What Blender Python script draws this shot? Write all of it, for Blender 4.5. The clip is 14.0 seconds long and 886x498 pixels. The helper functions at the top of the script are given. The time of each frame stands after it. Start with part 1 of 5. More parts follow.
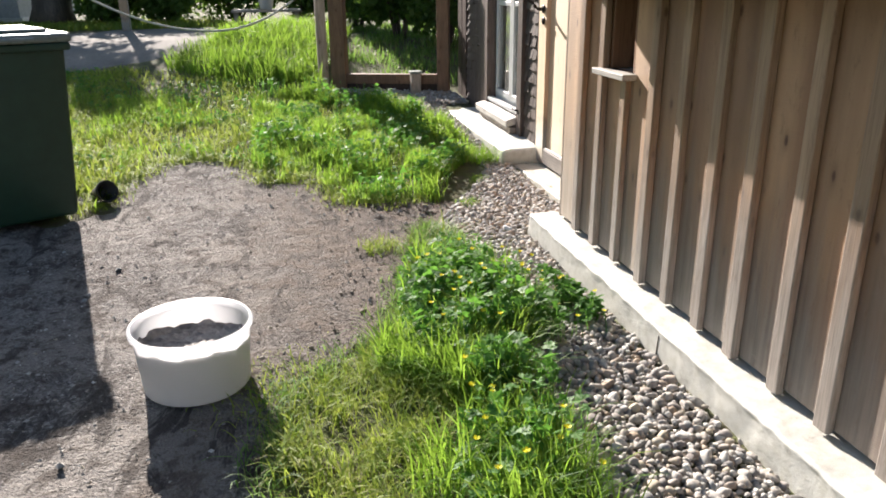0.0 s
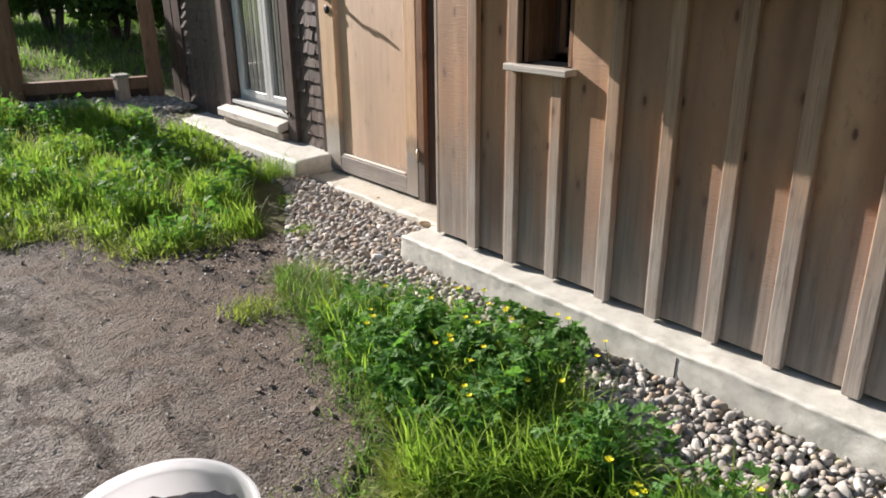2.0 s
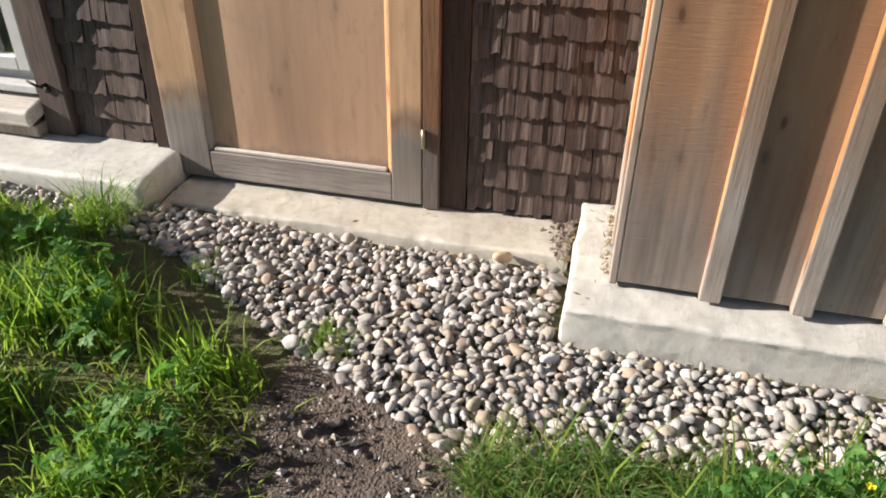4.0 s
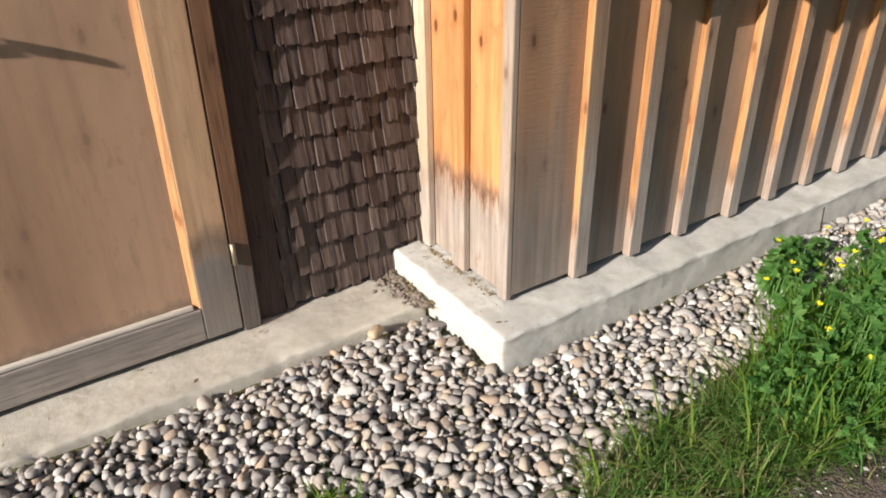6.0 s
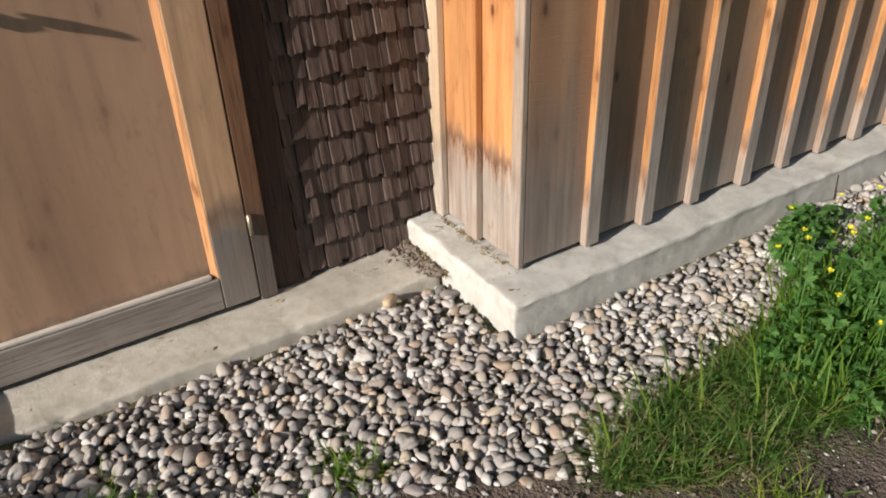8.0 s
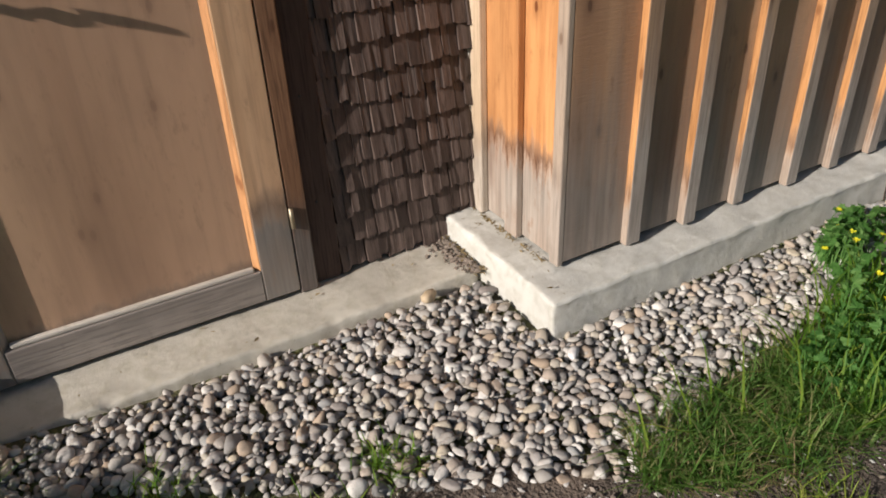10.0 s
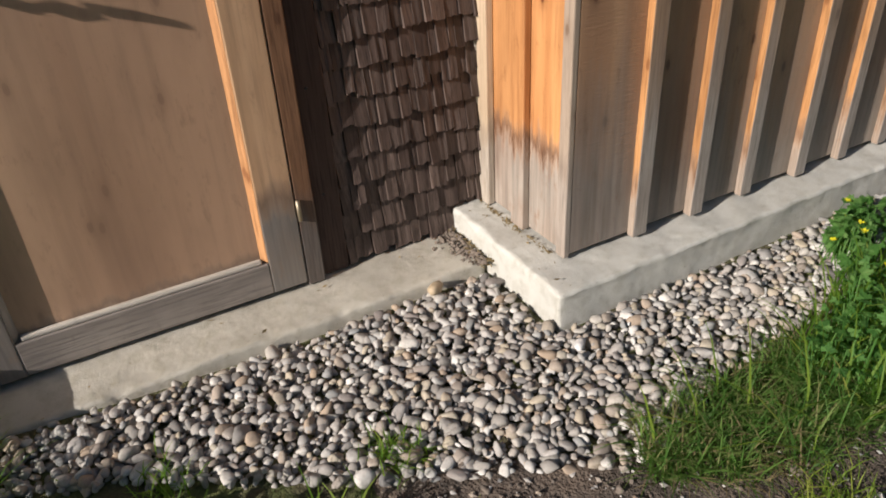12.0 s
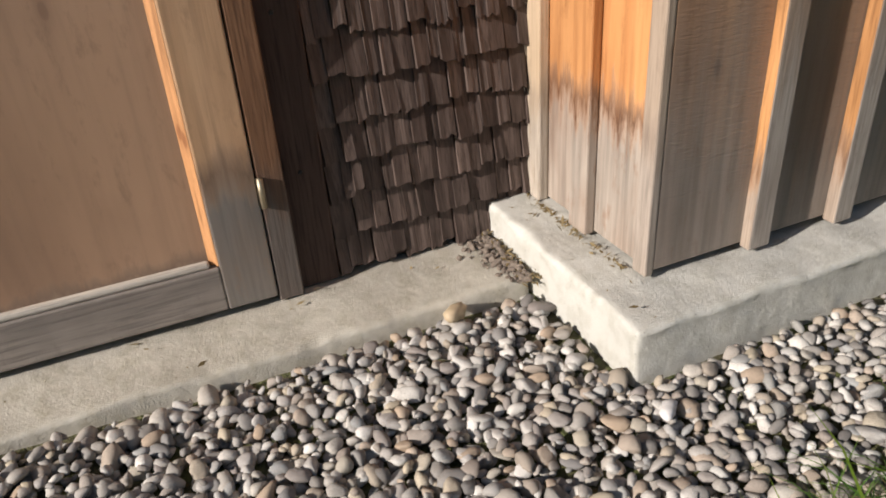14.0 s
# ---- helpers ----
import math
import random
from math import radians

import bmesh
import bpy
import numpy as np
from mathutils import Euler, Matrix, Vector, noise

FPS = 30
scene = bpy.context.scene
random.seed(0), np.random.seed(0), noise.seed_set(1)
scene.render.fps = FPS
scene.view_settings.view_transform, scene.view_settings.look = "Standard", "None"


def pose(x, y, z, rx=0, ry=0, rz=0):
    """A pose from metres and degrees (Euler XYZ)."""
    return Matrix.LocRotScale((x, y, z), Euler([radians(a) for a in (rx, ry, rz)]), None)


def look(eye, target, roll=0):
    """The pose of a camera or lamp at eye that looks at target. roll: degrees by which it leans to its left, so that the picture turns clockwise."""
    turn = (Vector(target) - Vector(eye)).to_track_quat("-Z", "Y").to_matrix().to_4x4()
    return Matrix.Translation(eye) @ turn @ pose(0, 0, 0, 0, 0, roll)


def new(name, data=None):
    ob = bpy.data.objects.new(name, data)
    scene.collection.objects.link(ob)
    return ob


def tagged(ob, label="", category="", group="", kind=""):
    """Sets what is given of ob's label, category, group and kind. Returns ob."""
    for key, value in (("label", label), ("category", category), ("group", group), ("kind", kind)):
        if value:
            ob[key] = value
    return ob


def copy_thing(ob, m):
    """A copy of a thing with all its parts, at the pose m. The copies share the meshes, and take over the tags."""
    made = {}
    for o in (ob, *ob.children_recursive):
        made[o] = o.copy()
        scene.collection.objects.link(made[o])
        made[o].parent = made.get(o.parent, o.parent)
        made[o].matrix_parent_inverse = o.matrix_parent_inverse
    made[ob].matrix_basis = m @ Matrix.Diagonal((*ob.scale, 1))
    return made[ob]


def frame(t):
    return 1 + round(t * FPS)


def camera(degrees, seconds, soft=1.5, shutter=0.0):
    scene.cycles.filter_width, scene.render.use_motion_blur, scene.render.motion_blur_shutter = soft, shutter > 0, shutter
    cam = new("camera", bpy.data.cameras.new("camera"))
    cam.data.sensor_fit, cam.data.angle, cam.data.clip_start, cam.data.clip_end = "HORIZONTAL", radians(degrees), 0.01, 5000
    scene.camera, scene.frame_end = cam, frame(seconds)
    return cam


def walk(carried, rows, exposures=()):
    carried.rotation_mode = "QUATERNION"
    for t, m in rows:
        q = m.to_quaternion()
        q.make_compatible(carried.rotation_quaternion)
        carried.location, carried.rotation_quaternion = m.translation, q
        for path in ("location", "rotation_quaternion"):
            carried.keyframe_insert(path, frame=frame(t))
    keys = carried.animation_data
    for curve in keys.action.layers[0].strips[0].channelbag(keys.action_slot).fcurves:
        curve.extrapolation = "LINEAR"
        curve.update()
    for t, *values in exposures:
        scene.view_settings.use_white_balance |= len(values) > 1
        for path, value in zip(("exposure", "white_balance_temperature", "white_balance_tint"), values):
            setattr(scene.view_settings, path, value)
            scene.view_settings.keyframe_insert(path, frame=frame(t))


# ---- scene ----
cam = camera(61.0, 14.0, soft=1.8)
PATH = [
    (0, (-1.375, -3.51, 1.269), (-0.98, -1.668, 0.597), -0.6),
    (0.5, (-1.522, -3.329, 1.241), (-1.044, -1.498, 0.594), -0.3),
    (1, (-1.722, -3.124, 1.177), (-1.096, -1.388, 0.405), -0.8),
    (1.5, (-1.907, -2.775, 1.288), (-0.896, -1.177, 0.638), 0.8),
    (2, (-2.063, -2.456, 1.273), (-0.856, -1.032, 0.555), -0.6),
    (2.5, (-2.058, -1.894, 1.226), (-0.649, -0.599, 0.645), -0.5),
    (2.7, (-2.05, -1.631, 1.255), (-0.627, -0.362, 0.651), 0.6),
    (4.8, (-1.477, 0.759, 1.277), (0.185, 0.356, 0.238), -3.0),
    (5, (-1.435, 0.854, 1.212), (0.23, 0.273, 0.269), -5.7),
    (5.5, (-1.377, 1.043, 1.279), (0.137, 0.163, 0.314), -0.6),
    (6, (-1.386, 1.137, 1.296), (0.068, 0.182, 0.309), -1.0),
    (6.5, (-1.417, 1.138, 1.293), (0.0, 0.141, 0.292), -1.3),
    (7, (-1.413, 1.154, 1.292), (0.018, 0.201, 0.27), -1.8),
    (7.5, (-1.402, 1.152, 1.311), (0.023, 0.222, 0.26), -2.1),
    (8, (-1.411, 1.149, 1.3), (0.034, 0.247, 0.252), -2.0),
    (10.5, (-1.409, 1.164, 1.3), (0.083, 0.351, 0.245), -2.9),
    (11, (-1.406, 1.166, 1.303), (0.084, 0.356, 0.242), -3.0),
    (11.5, (-1.416, 1.158, 1.307), (0.076, 0.361, 0.239), -3.2),
    (12, (-1.417, 1.159, 1.299), (0.078, 0.364, 0.233), -3.3),
    (12.5, (-1.409, 1.169, 1.308), (0.077, 0.373, 0.232), -2.8),
    (13, (-1.406, 1.159, 1.296), (0.081, 0.354, 0.229), -2.3),
    (13.3, (-1.329, 1.064, 1.284), (0.165, 0.253, 0.23), -3.7),
    (13.5, (-1.24, 0.968, 1.239), (0.289, 0.212, 0.194), -0.4),
    (13.6, (-1.184, 0.96, 1.197), (0.353, 0.194, 0.172), 1.6),
    (13.8, (-1.085, 0.859, 1.095), (0.49, 0.189, 0.06), -1.3),
    (14, (-0.974, 0.834, 0.909), (0.629, 0.173, -0.089), -4.0),
]
walk(cam, [(t, look(eye, target, roll)) for t, eye, target, roll in PATH], [(0.0, 1.64), (1.0, 1.50), (1.6, 1.34), (2.7, 1.22), (5.0, 1.03), (6.0, 0.79), (8.0, 0.46), (12.5, 0.36), (14.0, 0.37)])

# ---- light ----
SUN_DIR = Vector((0.207, -0.978, -0.466)).normalized()
world = bpy.data.worlds.new("world")
scene.world = world
world.use_nodes = True
wn = world.node_tree
sky = wn.nodes.new("ShaderNodeTexSky")
sky.sky_type = "NISHITA"
sky.sun_disc = False
sky.sun_elevation = radians(25.0)
sky.sun_rotation = radians(-11.8)
wn.links.new(sky.outputs[0], wn.nodes["Background"].inputs[0])
wn.nodes["Background"].inputs[1].default_value = 0.055
sun_data = bpy.data.lights.new("sun", "SUN")
sun_data.energy, sun_data.angle, sun_data.color = 5.0, radians(0.53), (1.0, 0.905, 0.84)
sun = new("sun", sun_data)
sun.matrix_world = look(-SUN_DIR * 30, (0, 0, 0))


# ---- materials ----
def material(name):
    m = bpy.data.materials.new(name)
    m.use_nodes = True
    nt = m.node_tree
    return m, nt, nt.nodes["Principled BSDF"]


def node(nt, kind, *links, **values):
    n = nt.nodes.new("ShaderNode" + kind)
    for key, value in values.items():
        if key.startswith("i_"):
            n.inputs[int(key[2:]) if key[2:].isdigit() else key[2:].replace("_", " ")].default_value = value
        elif key == "operation":
            n.operation = value
        elif key == "data_type":
            n.data_type = value
        elif key == "feature":
            n.feature = value
        elif key == "blend_type":
            n.blend_type = value
    for src, dst in links:
        nt.links.new(src, n.inputs[dst])
    return n


def ramp(nt, src, stops):
    n = nt.nodes.new("ShaderNodeValToRGB")
    el = n.color_ramp.elements
    while len(el) > 1:
        el.remove(el[-1])
    el[0].position, el[0].color = stops[0][0], (*stops[0][1], 1)
    for p, c in stops[1:]:
        e = el.new(p)
        e.color = (*c, 1)
    nt.links.new(src, n.inputs[0])
    return n.outputs[0]


def grey(v):
    return (v, v, v)


def mix(nt, fac, a, b, blend="MIX"):
    n = nt.nodes.new("ShaderNodeMix")
    n.data_type, n.blend_type = "RGBA", blend
    for v, s in ((fac, n.inputs[0]), (a, n.inputs[6]), (b, n.inputs[7])):
        if isinstance(v, (int, float)):
            s.default_value = v
        elif isinstance(v, tuple):
            s.default_value = (*v, 1)
        else:
            nt.links.new(v, s)
    return n.outputs[2]


def coords(nt, scale, shift=True):
    """Object coordinates, moved about for each object, stretched by scale."""
    tc = node(nt, "TexCoord")
    src = tc.outputs["Object"]
    if shift:
        oi = node(nt, "ObjectInfo")
        mul = node(nt, "Math", (oi.outputs["Random"], 0), operation="MULTIPLY", i_1=37.0)
        add = nt.nodes.new("ShaderNodeVectorMath")
        nt.links.new(src, add.inputs[0])
        nt.links.new(mul.outputs[0], add.inputs[1])
        src = add.outputs[0]
    mp = nt.nodes.new("ShaderNodeMapping")
    mp.inputs["Scale"].default_value = scale
    nt.links.new(src, mp.inputs[0])
    return mp.outputs[0]


def noise_of(nt, vec, scale, detail=4.0, rough=0.55, distort=0.0):
    return node(nt, "TexNoise", (vec, "Vector"), i_Scale=scale, i_Detail=detail, i_Roughness=rough, i_Distortion=distort).outputs[0]


def bump(nt, bsdf, height, strength, distance):
    b = node(nt, "Bump", (height, "Height"), i_Strength=strength, i_Distance=distance)
    nt.links.new(b.outputs[0], bsdf.inputs["Normal"])


def wood(name, dark, light, worn=None, worn_top=0.4, worn_soft=0.08, rough=0.62, across=60.0, knots=True, relief=0.5, along="z", grain=1.0, edge_scale=32.0, spec=0.4, knot=1.0, fuzz=0.0, band_of=0.8, saw=0.0, sheen_coat=0.0):
    """Sawn softwood with grain along an axis; below worn_top it has gone grey, with a ragged edge."""
    m, nt, bsdf = material(name)
    sc = {"z": (1, 1, 0.045), "y": (1, 0.045, 1), "x": (0.045, 1, 1)}[along]
    v = coords(nt, sc)
    fine = noise_of(nt, v, across * 3, 5, 0.6)
    broad = noise_of(nt, v, across * 0.35, 3, 0.5, 0.6)
    oi = node(nt, "ObjectInfo")
    col = mix(nt, ramp(nt, broad, [(0.3, grey(0)), (0.7, grey(1))]), dark, light)
    col = mix(nt, ramp(nt, fine, [(0.35, grey(0.75 * grain)), (0.5, grey(0.15 * grain)), (0.65, grey(0))]), col, tuple(c * 0.55 for c in dark))
    tone = node(nt, "MapRange", (oi.outputs["Random"], 0), i_3=0.78, i_4=1.2)
    col = mix(nt, 1.0, col, tone.outputs[0], "MULTIPLY")
    if knots:
        kv = coords(nt, (1, 1, 1))
        ks = node(nt, "SeparateXYZ", (kv, 0))
        side = node(nt, "Math", (ks.outputs[0], 0), (ks.outputs[1], 1), operation="ADD")
        flat = node(nt, "CombineXYZ")
        u, w = (side.outputs[0], ks.outputs[2]) if along == "z" else (ks.outputs[2], ks.outputs[1])
        for src, k, dst in ((u, 6.5, 0), (w, 2.9, 1)):
            sc2 = node(nt, "Math", (src, 0), operation="MULTIPLY", i_1=k)
            nt.links.new(sc2.outputs[0], flat.inputs[dst])
        warp = noise_of(nt, kv, 30, 2)
        vor = node(nt, "TexVoronoi", (flat.outputs[0], "Vector"), i_Scale=1.0, i_Randomness=1.0)
        vor.voronoi_dimensions = "2D"
        rim = node(nt, "Math", (warp, 0), (vor.outputs["Distance"], 2), operation="MULTIPLY_ADD", i_1=0.04)
        k = ramp(nt, rim.outputs[0], [(0.025, grey(0.85 * knot)), (0.058, grey(0.75 * knot)), (0.072, grey(0.35 * knot)), (0.13, grey(0.1 * knot)), (0.22, grey(0))])
        col = mix(nt, k, col, (dark[0] * 0.42, dark[1] * 0.33, dark[2] * 0.28))
    if worn:
        tc = node(nt, "TexCoord")
        sep = node(nt, "SeparateXYZ", (tc.outputs["Object"], 0))
        edge = noise_of(nt, coords(nt, (1, 1, 0.13)), edge_scale, 6, 0.72)
        e1 = node(nt, "Math", (edge, 0), operation="MULTIPLY_ADD", i_1=worn_soft * 4, i_2=-worn_soft * 2)
        zz = node(nt, "Math", (sep.outputs[2], 0), (e1.outputs[0], 1), operation="ADD")
        f = node(nt, "MapRange", (zz.outputs[0], 0), i_1=worn_top - worn_soft, i_2=worn_top + worn_soft, i_3=1.0, i_4=0.0)
        wcol = mix(nt, ramp(nt, fine, [(0.3, grey(1)), (0.6, grey(0))]), worn, tuple(c * 0.6 for c in worn))
        # a dark band of mould along the ragged edge
        band = ramp(nt, f.outputs[0], [(0.1, grey(0)), (0.45, grey(band_of)), (0.85, grey(0))])
        col = mix(nt, f.outputs[0], col, wcol)
        col = mix(nt, mix(nt, 1.0, band, ramp(nt, edge, [(0.35, grey(0.35)), (0.6, grey(1))]), "MULTIPLY"), col, (0.075, 0.035, 0.02))
    speck = noise_of(nt, coords(nt, (1, 1, 0.35)), 34, 5, 0.75)
    col = mix(nt, ramp(nt, speck, [(0.56, grey(0)), (0.72, grey(0.5))]), col, tuple(c * 0.6 for c in dark))
    stain = noise_of(nt, coords(nt, (1, 1, 0.4)), 5, 4, 0.6)
    col = mix(nt, ramp(nt, stain, [(0.45, grey(0)), (0.75, grey(0.45))]), col, tuple(c * 0.5 for c in dark))
    nt.links.new(col, bsdf.inputs["Base Color"])
    bsdf.inputs["Roughness"].default_value = rough
    bsdf.inputs["Specular IOR Level"].default_value = spec
    # raised fibres that glow when lit and seen aslant
    bsdf.inputs["Sheen Weight"].default_value = fuzz
    bsdf.inputs["Sheen Tint"].default_value = (1.0, 0.90, 0.72, 1)
    bsdf.inputs["Sheen Roughness"].default_value = 0.35
    bsdf.inputs["Coat Weight"].default_value = sheen_coat
    bsdf.inputs["Coat Roughness"].default_value = 0.6
    height = fine
    if saw:
        # rough marks of the saw, across the grain
        marks = noise_of(nt, coords(nt, (0.12, 0.12, 1) if along == "z" else (0.12, 1, 0.12)), 150, 4, 0.7, 0.4)
        height = mix(nt, saw, fine, marks)
    bump(nt, bsdf, height, relief, 0.002)
    return m


def concrete(name, base, dirt, rough=0.65, blotch=0.8):
    m, nt, bsdf = material(name)
    v = coords(nt, (1, 1, 1))
    big, mid, fine = noise_of(nt, v, 3.5, 5, 0.6), noise_of(nt, v, 28, 5, 0.6), noise_of(nt, v, 260, 3, 0.7)
    col = mix(nt, ramp(nt, big, [(0.35, grey(0)), (0.75, grey(1))]), base, tuple(c * 0.8 for c in base))
    col = mix(nt, ramp(nt, mid, [(0.46, grey(0)), (0.68, grey(blotch))]), col, dirt)
    col = mix(nt, ramp(nt, fine, [(0.3, grey(0.22)), (0.5, grey(0))]), col, tuple(c * 0.6 for c in base))
    pits = node(nt, "TexVoronoi", (v, "Vector"), i_Scale=70.0)
    hole = ramp(nt, pits.outputs["Distance"], [(0.08, grey(0.75)), (0.16, grey(0))])
    sparse = ramp(nt, mid, [(0.5, grey(0)), (0.6, grey(1))])
    col = mix(nt, mix(nt, 1.0, hole, sparse, "MULTIPLY"), col, tuple(c * 0.35 for c in base))
    nt.links.new(col, bsdf.inputs["Base Color"])
    bsdf.inputs["Roughness"].default_value = rough
    bsdf.inputs["Specular IOR Level"].default_value = 0.5
    h = mix(nt, 0.4, mid, fine)
    bump(nt, bsdf, h, 0.7, 0.007)
    return m


def plain(name, col, rough=0.5, metal=0.0, vary=0.15, scale=30.0, relief=0.1):
    m, nt, bsdf = material(name)
    v = coords(nt, (1, 1, 1))
    n1, n2 = noise_of(nt, v, scale, 4), noise_of(nt, v, scale * 9, 3)
    c = mix(nt, ramp(nt, n1, [(0.3, grey(0)), (0.75, grey(1))]), col, tuple(x * (1 - vary) for x in col))
    nt.links.new(c, bsdf.inputs["Base Color"])
    r = node(nt, "MapRange", (n1, 0), i_3=max(rough - 0.1, 0.02), i_4=min(rough + 0.12, 1))
    nt.links.new(r.outputs[0], bsdf.inputs["Roughness"])
    bsdf.inputs["Metallic"].default_value = metal
    if relief:
        bump(nt, bsdf, n2, relief, 0.002)
    return m


def leafy(name, stops, through_col, amount=0.45, patch=0.6):
    """Thin leaves: part of the light goes through them. Each leaf has a tone of its own, patches differ too."""
    m, nt, bsdf = material(name)
    geo = node(nt, "NewGeometry")
    pos = noise_of(nt, coords(nt, (1, 1, 1), False), 1.7, 3, 0.6)
    f = mix(nt, patch, geo.outputs["Random Per Island"], pos)
    f2 = mix(nt, 0.3, f, geo.outputs["Random Per Island"])
    col = ramp(nt, f2, stops)
    nt.links.new(col, bsdf.inputs["Base Color"])
    bsdf.inputs["Roughness"].default_value = 0.55
    bsdf.inputs["Specular IOR Level"].default_value = 0.2
    tr = node(nt, "BsdfTranslucent")
    tcol = mix(nt, 0.6, col, through_col)
    nt.links.new(tcol, tr.inputs[0])
    ms = node(nt, "MixShader", i_0=amount)
    nt.links.new(bsdf.outputs[0], ms.inputs[1])
    nt.links.new(tr.outputs[0], ms.inputs[2])
    nt.links.new(ms.outputs[0], nt.nodes["Material Output"].inputs[0])
    return m


M_BOARD = wood("weathered_board", (0.215, 0.108, 0.056), (0.43, 0.262, 0.145), (0.238, 0.199, 0.17), 0.50, 0.22, fuzz=0.45, sheen_coat=0.35, across=15.0, grain=0.14, relief=1.0, band_of=0.15, saw=0.75, edge_scale=9.0, knot=1.2)
# batten wood for the sunward side: warm sunlight is part of this orange
M_BATTEN_SUNWARD = wood("batten_pine_sunward", (0.38, 0.175, 0.062), (0.58, 0.305, 0.125), (0.36, 0.29, 0.23), 0.29, 0.07, band_of=0.6)
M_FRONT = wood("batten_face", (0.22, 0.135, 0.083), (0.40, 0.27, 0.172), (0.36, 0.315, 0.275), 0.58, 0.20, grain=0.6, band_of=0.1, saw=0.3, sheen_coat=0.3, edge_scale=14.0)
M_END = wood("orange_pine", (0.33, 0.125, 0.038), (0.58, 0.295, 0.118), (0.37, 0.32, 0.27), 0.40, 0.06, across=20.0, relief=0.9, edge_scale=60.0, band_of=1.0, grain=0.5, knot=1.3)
# brighter orange than the door frame: sunlight on the bead is in the colour
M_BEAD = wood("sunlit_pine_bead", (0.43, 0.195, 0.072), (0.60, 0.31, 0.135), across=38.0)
M_GREYWOOD = wood("silver_wood", (0.29, 0.235, 0.19), (0.43, 0.36, 0.295))
M_CORNER = wood("silver_corner_wood", (0.34, 0.262, 0.195), (0.48, 0.385, 0.30), (0.38, 0.325, 0.275), 0.40, 0.08, grain=0.6, band_of=0.3, saw=0.3)
M_CREAM = wood("bleached_pine", (0.44, 0.33, 0.22), (0.66, 0.54, 0.40), (0.46, 0.40, 0.33), 0.36, 0.06, grain=0.5, band_of=0.3)
M_SILLWOOD = wood("grey_sill_wood", (0.42, 0.38, 0.33), (0.58, 0.54, 0.48), along="y", sheen_coat=0.6)
M_DOOR = wood("door_spruce", (0.295, 0.148, 0.076), (0.53, 0.325, 0.195), (0.30, 0.225, 0.16), 0.165, 0.03, 0.50, 9.0, True, 0.2, grain=0.35, edge_scale=12.0, spec=1.0, knot=0.7, fuzz=1.0, sheen_coat=1.0)
M_DOORFRAME = wood("door_frame_pine", (0.38, 0.225, 0.12), (0.48, 0.305, 0.18), (0.17, 0.152, 0.138), 0.34, 0.06, 0.4, 26.0, True, 0.25, grain=0.6, edge_scale=9.0, knot=0.5, spec=0.8, fuzz=0.8, sheen_coat=0.6)
M_DOORRAIL = wood("door_rail_grey", (0.25, 0.215, 0.19), (0.36, 0.315, 0.275), along="y", sheen_coat=0.5)
M_JAMB = wood("brown_jamb", (0.16, 0.078, 0.040), (0.25, 0.132, 0.070), (0.13, 0.11, 0.097), 0.30, 0.08, band_of=0.3)
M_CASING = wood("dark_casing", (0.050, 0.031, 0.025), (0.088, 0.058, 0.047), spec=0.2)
M_WINCASE = wood("window_casing_wood", (0.105, 0.075, 0.064), (0.18, 0.135, 0.115), spec=0.3)
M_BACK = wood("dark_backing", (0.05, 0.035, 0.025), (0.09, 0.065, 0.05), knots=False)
M_POST = wood("brown_post", (0.17, 0.092, 0.052), (0.27, 0.155, 0.092))
M_SHINGLE = wood("weathered_shingle", (0.062, 0.043, 0.036), (0.16, 0.118, 0.10), knots=False, across=80.0, relief=0.6, spec=0.3)
M_ROOF = wood("roof_board", (0.05, 0.04, 0.034), (0.085, 0.068, 0.058), along="y", spec=0.05, rough=0.9)
M_CONC = concrete("concrete_plinth", (0.575, 0.57, 0.52), (0.425, 0.415, 0.36), 0.55)
M_CONC2 = concrete("concrete_step", (0.50, 0.475, 0.405), (0.36, 0.335, 0.265), 0.55)
M_WHITE = plain("white_window_paint", (0.55, 0.55, 0.54), 0.45)
M_BUCKET = plain("white_plastic", (0.82, 0.83, 0.84), 0.35, vary=0.06)


def tub_plastic():
    """Thin white plastic that lets light through."""
    m = plain("thin_white_plastic", (0.84, 0.84, 0.85), 0.35, vary=0.06)
    nt = m.node_tree
    tr = node(nt, "BsdfTranslucent", i_0=(0.94, 0.94, 0.95, 1))
    ms = node(nt, "MixShader", i_0=0.68)
    nt.links.new(nt.nodes["Principled BSDF"].outputs[0], ms.inputs[1])
    nt.links.new(tr.outputs[0], ms.inputs[2])
    nt.links.new(ms.outputs[0], nt.nodes["Material Output"].inputs[0])
    return m


M_TUB = tub_plastic()
M_BIN = plain("green_bin_plastic", (0.012, 0.044, 0.026), 0.45, vary=0.3, scale=12)
# much lighter than the bin body: sun glare on the lid is painted in
M_LID = plain("bin_lid_plastic_glare", (0.16, 0.19, 0.175), 0.26, vary=0.2, scale=12)
M_BLACK = plain("black_rubber", (0.015, 0.015, 0.015), 0.6)
M_IRON = plain("dark_iron", (0.03, 0.026, 0.024), 0.45, 0.8)
M_STEEL = plain("brass_steel", (0.36, 0.31, 0.22), 0.45, 0.8)
M_ZINC = plain("grey_zinc", (0.22, 0.235, 0.20), 0.75, 0.0)
M_MORTAR = concrete("dried_mortar", (0.26, 0.235, 0.215), (0.11, 0.095, 0.085))
M_CURTAIN = plain("grey_curtain", (0.17, 0.17, 0.165), 0.9, vary=0.05)
M_ROPE = plain("pale_rope", (0.55, 0.52, 0.45), 0.8, relief=0.4)
